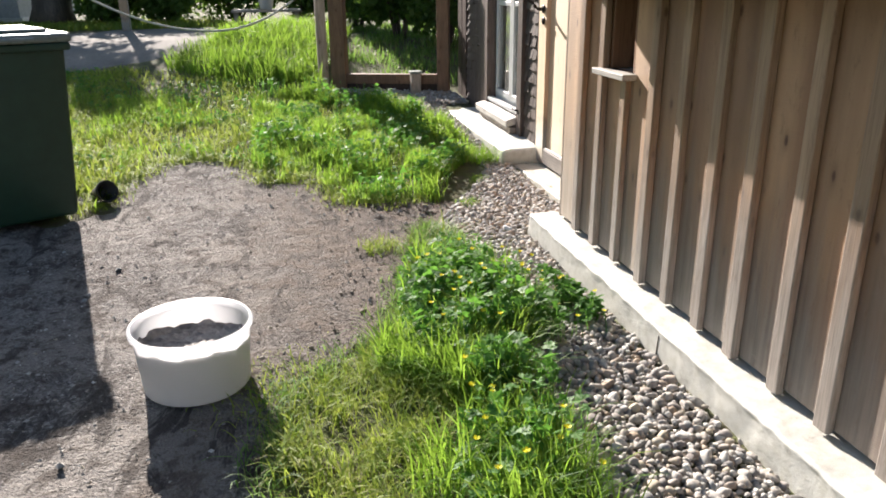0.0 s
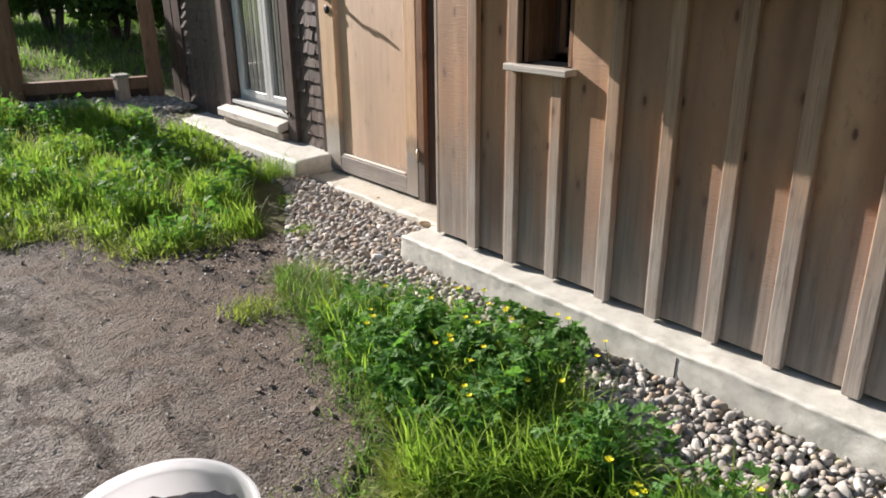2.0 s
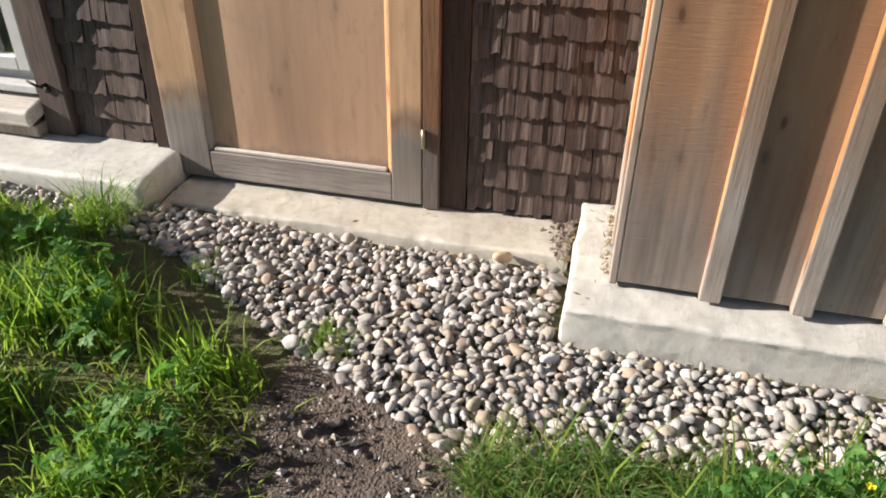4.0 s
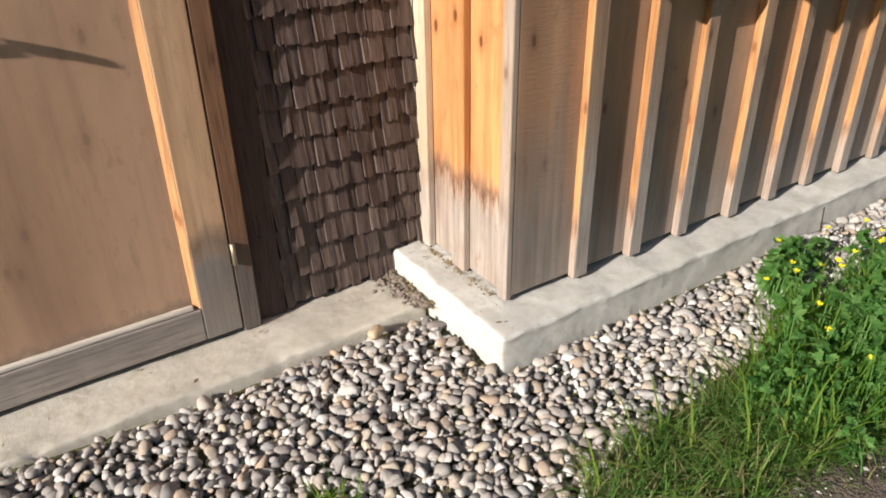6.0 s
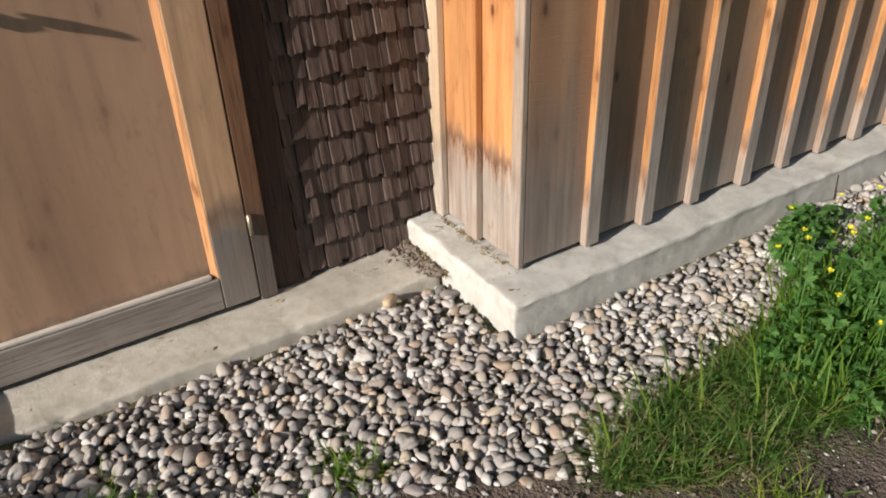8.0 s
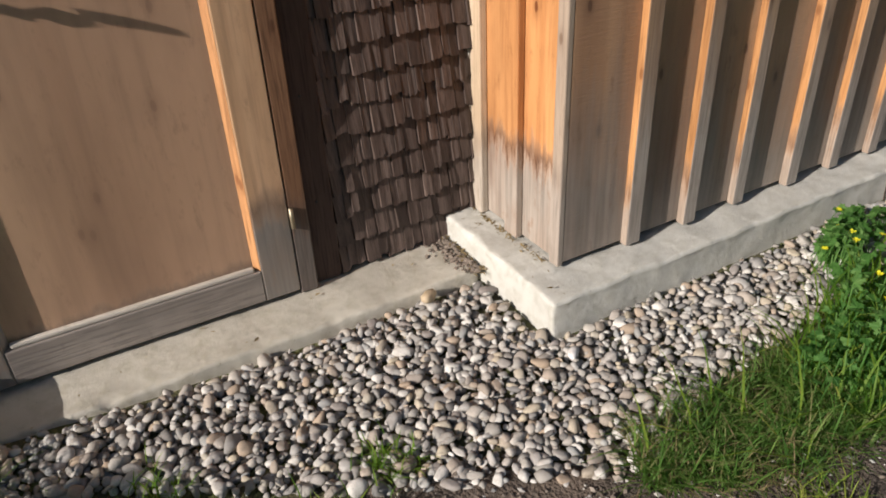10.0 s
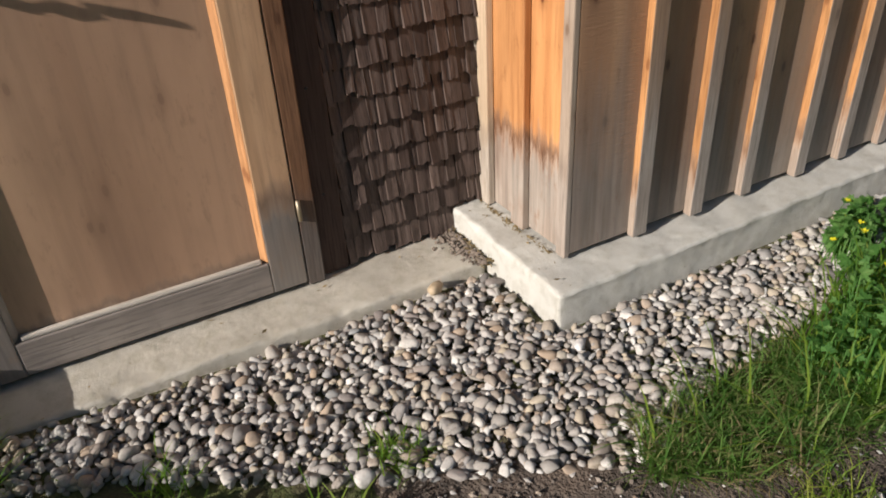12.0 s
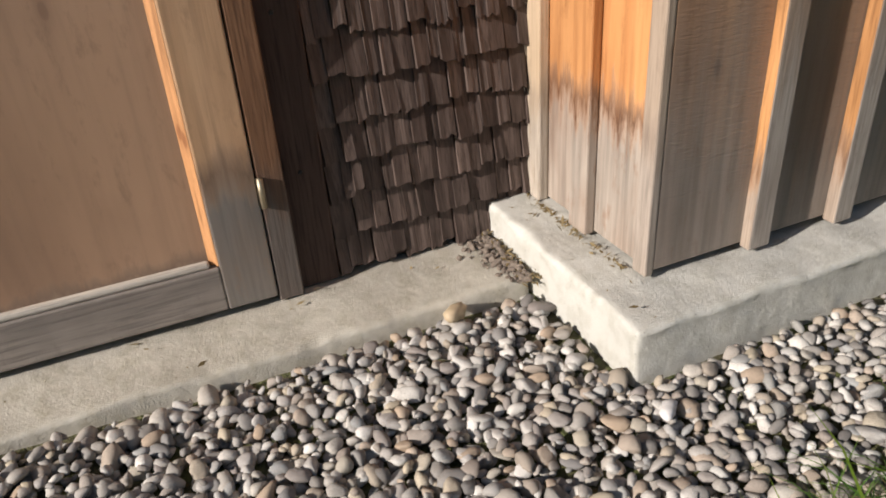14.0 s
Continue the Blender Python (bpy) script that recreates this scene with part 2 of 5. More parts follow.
M_DARKROOM = plain("dark_interior", (0.03, 0.028, 0.026), 0.9)
M_PLASTER = concrete("grey_render", (0.42, 0.42, 0.42), (0.32, 0.32, 0.31))
M_TILE = plain("roof_tile", (0.20, 0.09, 0.06), 0.8, vary=0.4)
M_BARK = wood("bark", (0.06, 0.045, 0.035), (0.14, 0.11, 0.085), across=25, relief=1.0)
M_GRASS = leafy("grass_blades", [(0.15, (0.042, 0.11, 0.013)), (0.45, (0.085, 0.185, 0.022)), (0.62, (0.15, 0.25, 0.033)), (0.85, (0.30, 0.32, 0.085))], (0.40, 0.64, 0.07), 0.5)
M_SEDGE = leafy("rough_grass", [(0.15, (0.035, 0.09, 0.016)), (0.4, (0.085, 0.185, 0.036)), (0.66, (0.16, 0.26, 0.065)), (0.86, (0.22, 0.20, 0.09)), (0.97, (0.33, 0.25, 0.13))], (0.30, 0.52, 0.09), 0.42, 0.25)
M_GRASS2 = leafy("short_grass", [(0.2, (0.09, 0.18, 0.02)), (0.45, (0.19, 0.28, 0.04)), (0.68, (0.28, 0.32, 0.06)), (0.9, (0.34, 0.30, 0.12))], (0.42, 0.52, 0.08))
M_HERB = leafy("herb_leaves", [(0.2, (0.035, 0.10, 0.02)), (0.5, (0.075, 0.18, 0.04)), (0.8, (0.15, 0.27, 0.08))], (0.22, 0.52, 0.06), 0.36)
M_HEDGE = leafy("hedge_leaves", [(0.2, (0.03, 0.065, 0.016)), (0.6, (0.065, 0.125, 0.028)), (0.9, (0.13, 0.19, 0.05))], (0.20, 0.35, 0.05), 0.35)
M_DRY = leafy("dry_stalks", [(0.2, (0.16, 0.12, 0.06)), (0.8, (0.34, 0.27, 0.15))], (0.4, 0.3, 0.12), 0.3)
M_PETAL = leafy("yellow_petal", [(0.2, (0.74, 0.68, 0.02)), (0.8, (0.84, 0.80, 0.05))], (0.85, 0.65, 0.02), 0.3)


def glass_material():
    m, nt, bsdf = material("window_glass")
    bsdf.inputs["Base Color"].default_value = (0.78, 0.83, 0.81, 1)
    bsdf.inputs["Roughness"].default_value = 0.02
    bsdf.inputs["Transmission Weight"].default_value = 1.0
    bsdf.inputs["IOR"].default_value = 1.45
    return m


M_GLASS = glass_material()


def pebble_material(name, per_object):
    m, nt, bsdf = material(name)
    src = node(nt, "ObjectInfo").outputs["Random"] if per_object else node(nt, "NewGeometry").outputs["Random Per Island"]
    col = ramp(nt, src, [(0.0, (0.12, 0.116, 0.112)), (0.08, (0.38, 0.36, 0.325)), (0.16, (0.19, 0.187, 0.183)), (0.24, (0.48, 0.455, 0.405)), (0.32, (0.26, 0.225, 0.195)), (0.40, (0.47, 0.41, 0.305)),
                         (0.47, (0.25, 0.26, 0.26)), (0.55, (0.60, 0.58, 0.53)), (0.63, (0.35, 0.33, 0.305)), (0.70, (0.39, 0.30, 0.215)), (0.77, (0.29, 0.283, 0.27)), (0.84, (0.66, 0.645, 0.60)), (0.92, (0.22, 0.195, 0.18)), (1.0, (0.43, 0.415, 0.39))])
    n1 = noise_of(nt, coords(nt, (1, 1, 1)), 60, 4, 0.6)
    n2 = noise_of(nt, coords(nt, (1, 1, 1)), 420, 3, 0.7)
    col = mix(nt, ramp(nt, n1, [(0.42, grey(0)), (0.75, grey(0.4))]), col, (0.21, 0.18, 0.15))
    col = mix(nt, ramp(nt, n2, [(0.3, grey(0.35)), (0.5, grey(0))]), col, (0.112, 0.103, 0.095))
    nt.links.new(col, bsdf.inputs["Base Color"])
    bsdf.inputs["Roughness"].default_value = 0.75
    bsdf.inputs["Specular IOR Level"].default_value = 0.25
    bump(nt, bsdf, n2, 0.25, 0.002)
    return m


M_PEB = pebble_material("river_pebble", True)
M_PEBS = pebble_material("river_pebbles", False)


def ground_material():
    m, nt, bsdf = material("soil_and_turf")
    v = coords(nt, (1, 1, 1), False)
    a, b, c = noise_of(nt, v, 0.9, 5, 0.6), noise_of(nt, v, 9, 5, 0.65), noise_of(nt, v, 120, 3, 0.7)
    soil = mix(nt, ramp(nt, b, [(0.35, grey(0)), (0.7, grey(1))]), (0.085, 0.062, 0.042), (0.17, 0.13, 0.085))
    turf = mix(nt, ramp(nt, a, [(0.3, grey(0)), (0.7, grey(1))]), (0.06, 0.10, 0.02), (0.14, 0.17, 0.04))
    col = mix(nt, ramp(nt, b, [(0.4, grey(0.25)), (0.6, grey(0.8))]), soil, turf)
    col = mix(nt, ramp(nt, c, [(0.3, grey(0.6)), (0.55, grey(0))]), col, (0.04, 0.03, 0.02))
    nt.links.new(col, bsdf.inputs["Base Color"])
    bsdf.inputs["Roughness"].default_value = 0.95
    bump(nt, bsdf, c, 0.8, 0.02)
    return m


def asphalt_material():
    """Old asphalt: pale chippings in dark binder, dusty patches, crumbled dark seams and soil along the verge."""
    m, nt, bsdf = material("old_asphalt")
    v = coords(nt, (1, 1, 1), False)
    big, mid = noise_of(nt, v, 1.5, 6, 0.7, 0.5), noise_of(nt, v, 8, 6, 0.72, 0.4)
    lump, fine = noise_of(nt, v, 40, 4, 0.65), noise_of(nt, v, 190, 3, 0.7)
    vor = node(nt, "TexVoronoi", (v, "Vector"), i_Scale=115.0)
    pick = node(nt, "SeparateColor", (vor.outputs["Color"], 0)).outputs[0]
    col = ramp(nt, pick, [(0.0, (0.085, 0.077, 0.071)), (0.45, (0.165, 0.15, 0.138)), (0.8, (0.235, 0.216, 0.198)), (1.0, (0.40, 0.375, 0.35))])
    col = mix(nt, ramp(nt, big, [(0.46, grey(0)), (0.58, grey(0.8))]), col, (0.31, 0.285, 0.255))
    col = mix(nt, ramp(nt, mid, [(0.50, grey(0)), (0.58, grey(0.8))]), col, (0.075, 0.059, 0.048))
    col = mix(nt, ramp(nt, lump, [(0.54, grey(0)), (0.66, grey(0.65))]), col, (0.30, 0.275, 0.25))
    col = mix(nt, ramp(nt, fine, [(0.3, grey(0.75)), (0.5, grey(0))]), col, (0.04, 0.034, 0.03))
    sep = node(nt, "SeparateXYZ", (v, 0))
    wav = node(nt, "Math", (big, 0), (sep.outputs[0], 2), operation="MULTIPLY_ADD", i_1=1.3)
    verge = node(nt, "MapRange", (wav.outputs[0], 0), i_1=-1.15, i_2=-0.45, i_3=0.0, i_4=0.85)
    col = mix(nt, verge.outputs[0], col, mix(nt, ramp(nt, mid, [(0.35, grey(0)), (0.6, grey(1))]), (0.055, 0.043, 0.034), (0.165, 0.128, 0.10)))
    streak = noise_of(nt, coords(nt, (1, 0.35, 1), False), 5.5, 6, 0.75, 1.2)
    seam = ramp(nt, streak, [(0.53, grey(0)), (0.60, grey(0.8))])
    col = mix(nt, seam, col, (0.045, 0.037, 0.032))
    nt.links.new(col, bsdf.inputs["Base Color"])
    bsdf.inputs["Roughness"].default_value = 0.9
    bsdf.inputs["Specular IOR Level"].default_value = 0.2
    gravelly = noise_of(nt, coords(nt, (0.7, 1.2, 1), False), 62, 3, 0.6, 0.6)
    h = mix(nt, 0.6, mix(nt, 0.5, vor.outputs["Distance"], fine), mix(nt, 0.5, lump, gravelly))
    h = mix(nt, 0.5, h, mid)
    bump(nt, bsdf, h, 1.0, 0.075)
    return m


M_CLOD = plain("dry_soil", (0.22, 0.18, 0.145), 0.95, vary=0.5, scale=90, relief=0.5)
M_GROUND = ground_material()
M_ASPHALT = asphalt_material()
M_LANE = concrete("lane_gravel", (0.22, 0.205, 0.18), (0.15, 0.135, 0.11), 1.0)


# ---- building blocks ----
def mesh_object(name, bm, mat, smooth=False):
    me = bpy.data.meshes.new(name)
    bm.to_mesh(me)
    bm.free()
    me.materials.append(mat)
    if smooth:
        for p in me.polygons:
            p.use_smooth = True
    return new(name, me)


def part(name, bm, mat, parent, label="", smooth=False):
    ob = mesh_object(name, bm, mat, smooth)
    ob.parent = parent
    if label:
        ob["label"] = label
    return ob


def thing(name, label, category, at=(0, 0, 0), turn=0.0, group="", kind=""):
    ob = new(name)
    ob.empty_display_size = 0.1
    ob.matrix_basis = pose(*at, 0, 0, turn)
    return tagged(ob, label, category, group, kind)


def box(x0, x1, y0, y1, z0, z1, bevel=0.003, segments=1, bm=None, wobble=0.0, seed=0):
    """An upright box with its edges broken; wobble makes it a little uneven."""
    own = bmesh.new()
    bmesh.ops.create_cube(own, size=1.0)
    bmesh.ops.transform(own, matrix=Matrix.LocRotScale(((x0 + x1) / 2, (y0 + y1) / 2, (z0 + z1) / 2), None, (abs(x1 - x0), abs(y1 - y0), abs(z1 - z0))), verts=own.verts)
    if wobble:
        r = random.Random(seed)
        for v in own.verts:
            v.co += Vector((r.uniform(-wobble, wobble), r.uniform(-wobble, wobble), r.uniform(-wobble, wobble)))
    if bevel:
        bmesh.ops.bevel(own, geom=own.edges[:], offset=bevel, segments=segments, affect="EDGES", profile=0.5)
    if bm is None:
        return own
    me = bpy.data.meshes.new("tmp")
    own.to_mesh(me)
    own.free()
    bm.from_mesh(me)
    bpy.data.meshes.remove(me)
    return bm


def tube(bm, points, radii, sides=8, cap=True):
    rings = []
    pts = [Vector(p) for p in points]
    for i, p in enumerate(pts):
        d = (pts[min(i + 1, len(pts) - 1)] - pts[max(i - 1, 0)]).normalized()
        a = d.orthogonal().normalized() if abs(d.z) < 0.95 else Vector((1, 0, 0)) - d * d.x
        a.normalize()
        b = d.cross(a)
        rings.append([bm.verts.new(p + (a * math.cos(2 * math.pi * k / sides) + b * math.sin(2 * math.pi * k / sides)) * radii[i]) for k in range(sides)])
    for r0, r1 in zip(rings, rings[1:]):
        for k in range(sides):
            bm.faces.new((r0[k], r0[(k + 1) % sides], r1[(k + 1) % sides], r1[k]))
    if cap:
        bm.faces.new(rings[0][::-1])
        bm.faces.new(rings[-1])
    return bm


def lathe(bm, profile, sides=48):
    """A turned shape about z from (radius, height) pairs."""
    rings = [[bm.verts.new((r * math.cos(2 * math.pi * k / sides), r * math.sin(2 * math.pi * k / sides), z)) for k in range(sides)] for r, z in profile]
    for r0, r1 in zip(rings, rings[1:]):
        for k in range(sides):
            bm.faces.new((r0[k], r0[(k + 1) % sides], r1[(k + 1) % sides], r1[k]))
    return rings


def raw(name, verts, faces, mat, smooth=False):
    me = bpy.data.meshes.new(name)
    me.from_pydata(verts, [], faces)
    me.materials.append(mat)
    if smooth:
        me.polygons.foreach_set("use_smooth", [True] * len(me.polygons))
    me.update()
    return new(name, me)


def ground_z(x, y):
    z = 0.055 * np.maximum(y - 0.85, 0) + 0.05 * np.maximum(y - 3.2, 0) - 0.085 * np.maximum(y - 7.0, 0)
    z = z + 0.16 * np.exp(-((x + 1.5) / 1.1) ** 2 - ((y - 6.2) / 1.2) ** 2)
    return z + 0.035 * np.exp(-((x + 0.75) / 0.3) ** 2) * np.clip((-0.2 - y) / 0.6, 0, 1)


def inside(px, py, poly):
    """Which of the points lie inside a polygon."""
    hit = np.zeros(len(px), bool)
    j = len(poly) - 1
    for i in range(len(poly)):
        (xi, yi), (xj, yj) = poly[i], poly[j]
        cross = ((yi > py) != (yj > py)) & (px < (xj - xi) * (py - yi) / (yj - yi + 1e-12) + xi)
        hit ^= cross
        j = i
    return hit


# ---- ground ----
def axis(lo, hi, step, far):
    near = list(np.arange(lo, hi + 1e-6, step))
    out = [step * 1.6 ** k for k in range(1, 40)]
    up, down = [], []
    s = 0.0
    for d in out:
        s += d
        if s > far:
            break
        up.append(hi + s)
        down.append(lo - s)
    return np.array(down[::-1] + near + up)


def build_ground():
    xs, ys = axis(-3.6, 1.0, 0.07, 900), axis(-3.6, 7.0, 0.07, 900)
    gx, gy = np.meshgrid(xs, ys)
    z = ground_z(gx, gy)
    near = (gx > -3.6) & (gx < 1) & (gy > -3.6) & (gy < 7)
    z = z - 0.012 + np.where(near, np.random.default_rng(3).normal(0, 0.003, z.shape), 0)
    nx, ny = len(xs), len(ys)
    verts = np.stack([gx.ravel(), gy.ravel(), z.ravel()], 1).tolist()
    faces = [(j * nx + i, j * nx + i + 1, (j + 1) * nx + i + 1, (j + 1) * nx + i) for j in range(ny - 1) for i in range(nx - 1)]
    g = raw("ground", verts, faces, M_GROUND, True)
    tagged(g, "brown soil and mossy turf rising gently behind the yard", "ground", kind="structure")


PAVED = [(-5.0, -6), (-1.75, -6), (-1.55, -2.6), (-1.5, -1.8), (-1.42, -1.3), (-1.06, -0.98), (-0.9, -0.55), (-0.76, -0.2), (-0.63, 0.1), (-0.54, 0.30),
         (-0.40, 0.56), (-0.28, 0.80), (-0.62, 0.80), (-1.04, 0.92), (-1.16, 1.44), (-1.50, 1.44), (-1.62, 1.90), (-1.95, 2.06), (-2.22, 2.02), (-2.36, 1.60), (-2.46, 1.05), (-2.6, 0.85), (-3.4, 1.15), (-5.0, 1.5)]


def patch(name, poly, step, lift, mat, ragged, seed, soft=2, rough=0.004):
    """A sheet that dips under the ground along a ragged outline."""
    p = np.array(poly)
    xs = np.arange(p[:, 0].min() - 0.3, p[:, 0].max() + 0.3, step)
    ys = np.arange(p[:, 1].min() - 0.3, p[:, 1].max() + 0.3, step)
    gx, gy = np.meshgrid(xs, ys)
    wob = np.array([[noise.noise((x * 3.1, y * 3.1, seed)) + 0.6 * noise.noise((x * 11, y * 11, seed)) for x in xs] for y in ys])
    wob2 = np.array([[noise.noise((x * 3.1 + 9, y * 3.1, seed)) for x in xs] for y in ys])
    f = inside((gx + wob * ragged).ravel(), (gy + wob2 * ragged).ravel(), poly).reshape(gx.shape).astype(float)
    for _ in range(soft):
        q = np.pad(f, 1, mode="edge")
        f = (q[:-2, 1:-1] + q[2:, 1:-1] + q[1:-1, :-2] + q[1:-1, 2:] + q[1:-1, 1:-1]) / 5
    r = np.random.default_rng(int(seed * 10))
    z = ground_z(gx, gy) + lift - 0.06 * (1 - np.clip(f * 1.6, 0, 1)) + wob * rough + r.normal(0, rough * 0.45, gx.shape)
    live = f > 0.02
    idx = -np.ones(gx.shape, int)
    cells = live[:-1, :-1] | live[1:, :-1] | live[:-1, 1:] | live[1:, 1:]
    used = np.zeros(gx.shape, bool)
    for dj in (0, 1):
        for di in (0, 1):
            used[dj:dj + cells.shape[0], di:di + cells.shape[1]] |= cells
    idx[used] = np.arange(used.sum())
    verts = np.stack([gx[used], gy[used], z[used]], 1).tolist()
    jj, ii = np.nonzero(cells)
    faces = np.stack([idx[jj, ii], idx[jj, ii + 1], idx[jj + 1, ii + 1], idx[jj + 1, ii]], 1).tolist()
    return raw(name, verts, faces, mat, True)


build_ground()
tagged(patch("pavement", PAVED, 0.03, 0.004, M_ASPHALT, 0.10, 2.0, 2, 0.007), "worn grey asphalt yard with dusty patches and crumbling edge", "pavement", kind="structure")
LANE = [(-14, 5.2), (-6, 5.3), (-3.4, 5.6), (-2.2, 6.6), (-1.2, 7.9), (-0.6, 9.6), (-3.6, 9.6), (-5.2, 8.0), (-8, 7.4), (-14, 7.6)]
tagged(patch("road", LANE, 0.12, 0.02, M_LANE, 0.25, 5.0), "pale gravel lane crossing behind the lawn", "road", kind="structure")


# ---- shed: plinth, front wall, end wall, roof ----
def uneven_slab(name, x0, x1, y0, y1, z0, z1, mat, fall=0.0, round_edge=0.014, step=0.05, rough=0.004, seed=1.0, batter=(0.0, 0.0), cuts=0, lip=0.0):
    """A cast slab whose top falls towards -x, with rounded, uneven arrises."""
    bm = bmesh.new()
    nx, ny = max(2, round((x1 - x0) / step)), max(2, round((y1 - y0) / step))
    bmesh.ops.create_cube(bm, size=1.0)
    bmesh.ops.transform(bm, matrix=Matrix.LocRotScale(((x0 + x1) / 2, (y0 + y1) / 2, (z0 + z1) / 2), None, (x1 - x0, y1 - y0, z1 - z0)), verts=bm.verts)
    ex = [e for e in bm.edges if abs(e.verts[0].co.x - e.verts[1].co.x) > 1e-4]
    bmesh.ops.subdivide_edges(bm, edges=ex, cuts=nx - 1, use_grid_fill=True)
    ey = [e for e in bm.edges if abs(e.verts[0].co.y - e.verts[1].co.y) > 1e-4]
    bmesh.ops.subdivide_edges(bm, edges=ey, cuts=ny - 1, use_grid_fill=True)
    if cuts:
        ez = [e for e in bm.edges if abs(e.verts[0].co.z - e.verts[1].co.z) > 1e-4]
        bmesh.ops.subdivide_edges(bm, edges=ez, cuts=cuts, use_grid_fill=True)
    sharp = [e for e in bm.edges if len(e.link_faces) == 2 and e.calc_face_angle(0) > 1.0 and max(v.co.z for v in e.verts) > z1 - 1e-4 or
             (len(e.link_faces) == 2 and e.calc_face_angle(0) > 1.0 and abs(e.verts[0].co.z - e.verts[1].co.z) > 1e-4)]
    bmesh.ops.bevel(bm, geom=sharp, offset=round_edge, segments=3, affect="EDGES", profile=0.5)
    for v in bm.verts:
        p = v.co
        n = Vector((noise.noise((p.x * 9, p.y * 9, p.z * 9 + seed)), noise.noise((p.x * 9, p.y * 9 + 7, p.z * 9 + seed)), noise.noise((p.x * 7 + 5, p.y * 7, seed))))
        n2 = Vector((noise.noise((p.x * 40, p.y * 40, p.z * 40)), noise.noise((p.x * 40, p.y * 40 + 7, p.z * 40)), noise.noise((p.x * 40 + 5, p.y * 40, p.z * 40))))
        up = (p.z - z0) / (z1 - z0)
        n3 = noise.noise((p.x * 95, p.y * 95, p.z * 95))
        v.co = p + n * rough * up + n2 * rough * 0.3 + Vector((n3, n3 * 0.6, -abs(n3))) * rough * 0.28 + Vector((0, 0, -fall * up * (x1 - p.x) / (x1 - x0)))
        # chips knocked off the upper arris
        near = max(0.0, 1 - (z1 - p.z) / 0.03) * max(max(0.0, 1 - (p.x - x0) / 0.03), max(0.0, 1 - (y1 - p.y) / 0.03))
        chip = max(0.0, noise.noise((p.x * 26, p.y * 26, seed * 5)) - 0.22) * 0.024 * near
        v.co += Vector((chip * (p.x - x0 < 0.03), -chip * (y1 - p.y < 0.03), -chip))
        if lip and p.x - x0 < 0.02:
            # the skin of the last pour hangs over the form line
            low = z1 - 0.034 + 0.010 * noise.noise((p.y * 6, seed, 0)) + 0.008 * noise.noise((p.y * 31, seed, 2))
            v.co.x -= lip * min(1.0, max(0.0, (p.z - low) / 0.008)) * (0.7 + 0.6 * noise.noise((p.y * 17, 4.0, seed)))
        v.co.x += batter[0] * up * (x1 - p.x) / (x1 - x0)
        v.co.y -= batter[1] * up * max(0.0, 1 - (y1 - p.y) / 0.3)
    return mesh_object(name, bm, mat, True)


tagged(uneven_slab("plinth", -0.138, 0.475, -7.0, 0.136, -0.08, 0.118, M_CONC, 0.014, 0.010, 0.02, 0.0075, 1.0, (0.014, 0.010), 11, 0.006),
       "light grey cast concrete plinth with rounded chipped edges", "plinth", kind="structure")
crack = box(-0.0012, 0.004, -1.3245, -1.322, -0.03, 0.078, 0)
bmesh.ops.transform(crack, matrix=pose(-0.1345, 0, 0, 0, 4.0, 0), verts=crack.verts)
tagged(mesh_object("joint", crack, M_BACK), "thin dark joint in the concrete plinth", "joint", kind="structure")
tagged(uneven_slab("step_1", 0.206, 0.52, 0.142, 1.522, -0.08, 0.036, M_CONC2, 0.004, 0.010, 0.02, 0.006, 2.0, (0.022, 0.0), 4),
       "low worn concrete threshold step before the door", "step", kind="structure")
tagged(uneven_slab("step_2", 0.145, 0.52, 1.528, 3.52, -0.06, 0.140, M_CONC, 0.006, 0.022, 0.04, 0.006, 3.0),
       "raised concrete slab below the window", "step", kind="structure")

WALL_TOP = 1.365
VENT = (-0.722, -0.489, 0.918, 1.215)

wall_front = thing("wall_shed_front", "board and batten shed wall of weathered brown spruce", "wall", kind="structure")
rng = random.Random(11)
batten_ends = [-0.266, -0.488, -0.705, -0.955, -1.169, -1.39, -1.605, -1.83, -2.045, -2.27, -2.485, -2.70, -2.92, -3.14, -3.37, -3.59, -3.81, -4.03, -4.25, -4.47, -4.69, -4.91]
seams = [0.0] + [b + 0.026 for b in batten_ends]
for i, (a, b) in enumerate(zip(seams, seams[1:])):
    dx, low = rng.uniform(-0.002, 0.002), 0.124 + rng.uniform(0, 0.006)
    if i == 2:
        part("board", box(dx, 0.024 + dx, b + 0.004, a, low, VENT[2] - 0.002, 0.002), M_BOARD, wall_front)
        part("board", box(dx, 0.024 + dx, b + 0.004, a, VENT[3], WALL_TOP, 0.002), M_BOARD, wall_front)
    elif i == 3:
        part("board", box(dx, 0.024 + dx, b + 0.004, VENT[0] - 0.001, low, WALL_TOP, 0.002), M_BOARD, wall_front)
        part("board", box(dx, 0.024 + dx, VENT[0] - 0.0005, a, low, VENT[2] - 0.002, 0.0008), M_BOARD, wall_front)
        part("board", box(dx, 0.024 + dx, VENT[0] - 0.0005, a, VENT[3], WALL_TOP, 0.0008), M_BOARD, wall_front)
    else:
        part("board", box(dx, 0.024 + dx, b + 0.004, a, low, WALL_TOP, 0.002), M_BOARD, wall_front)
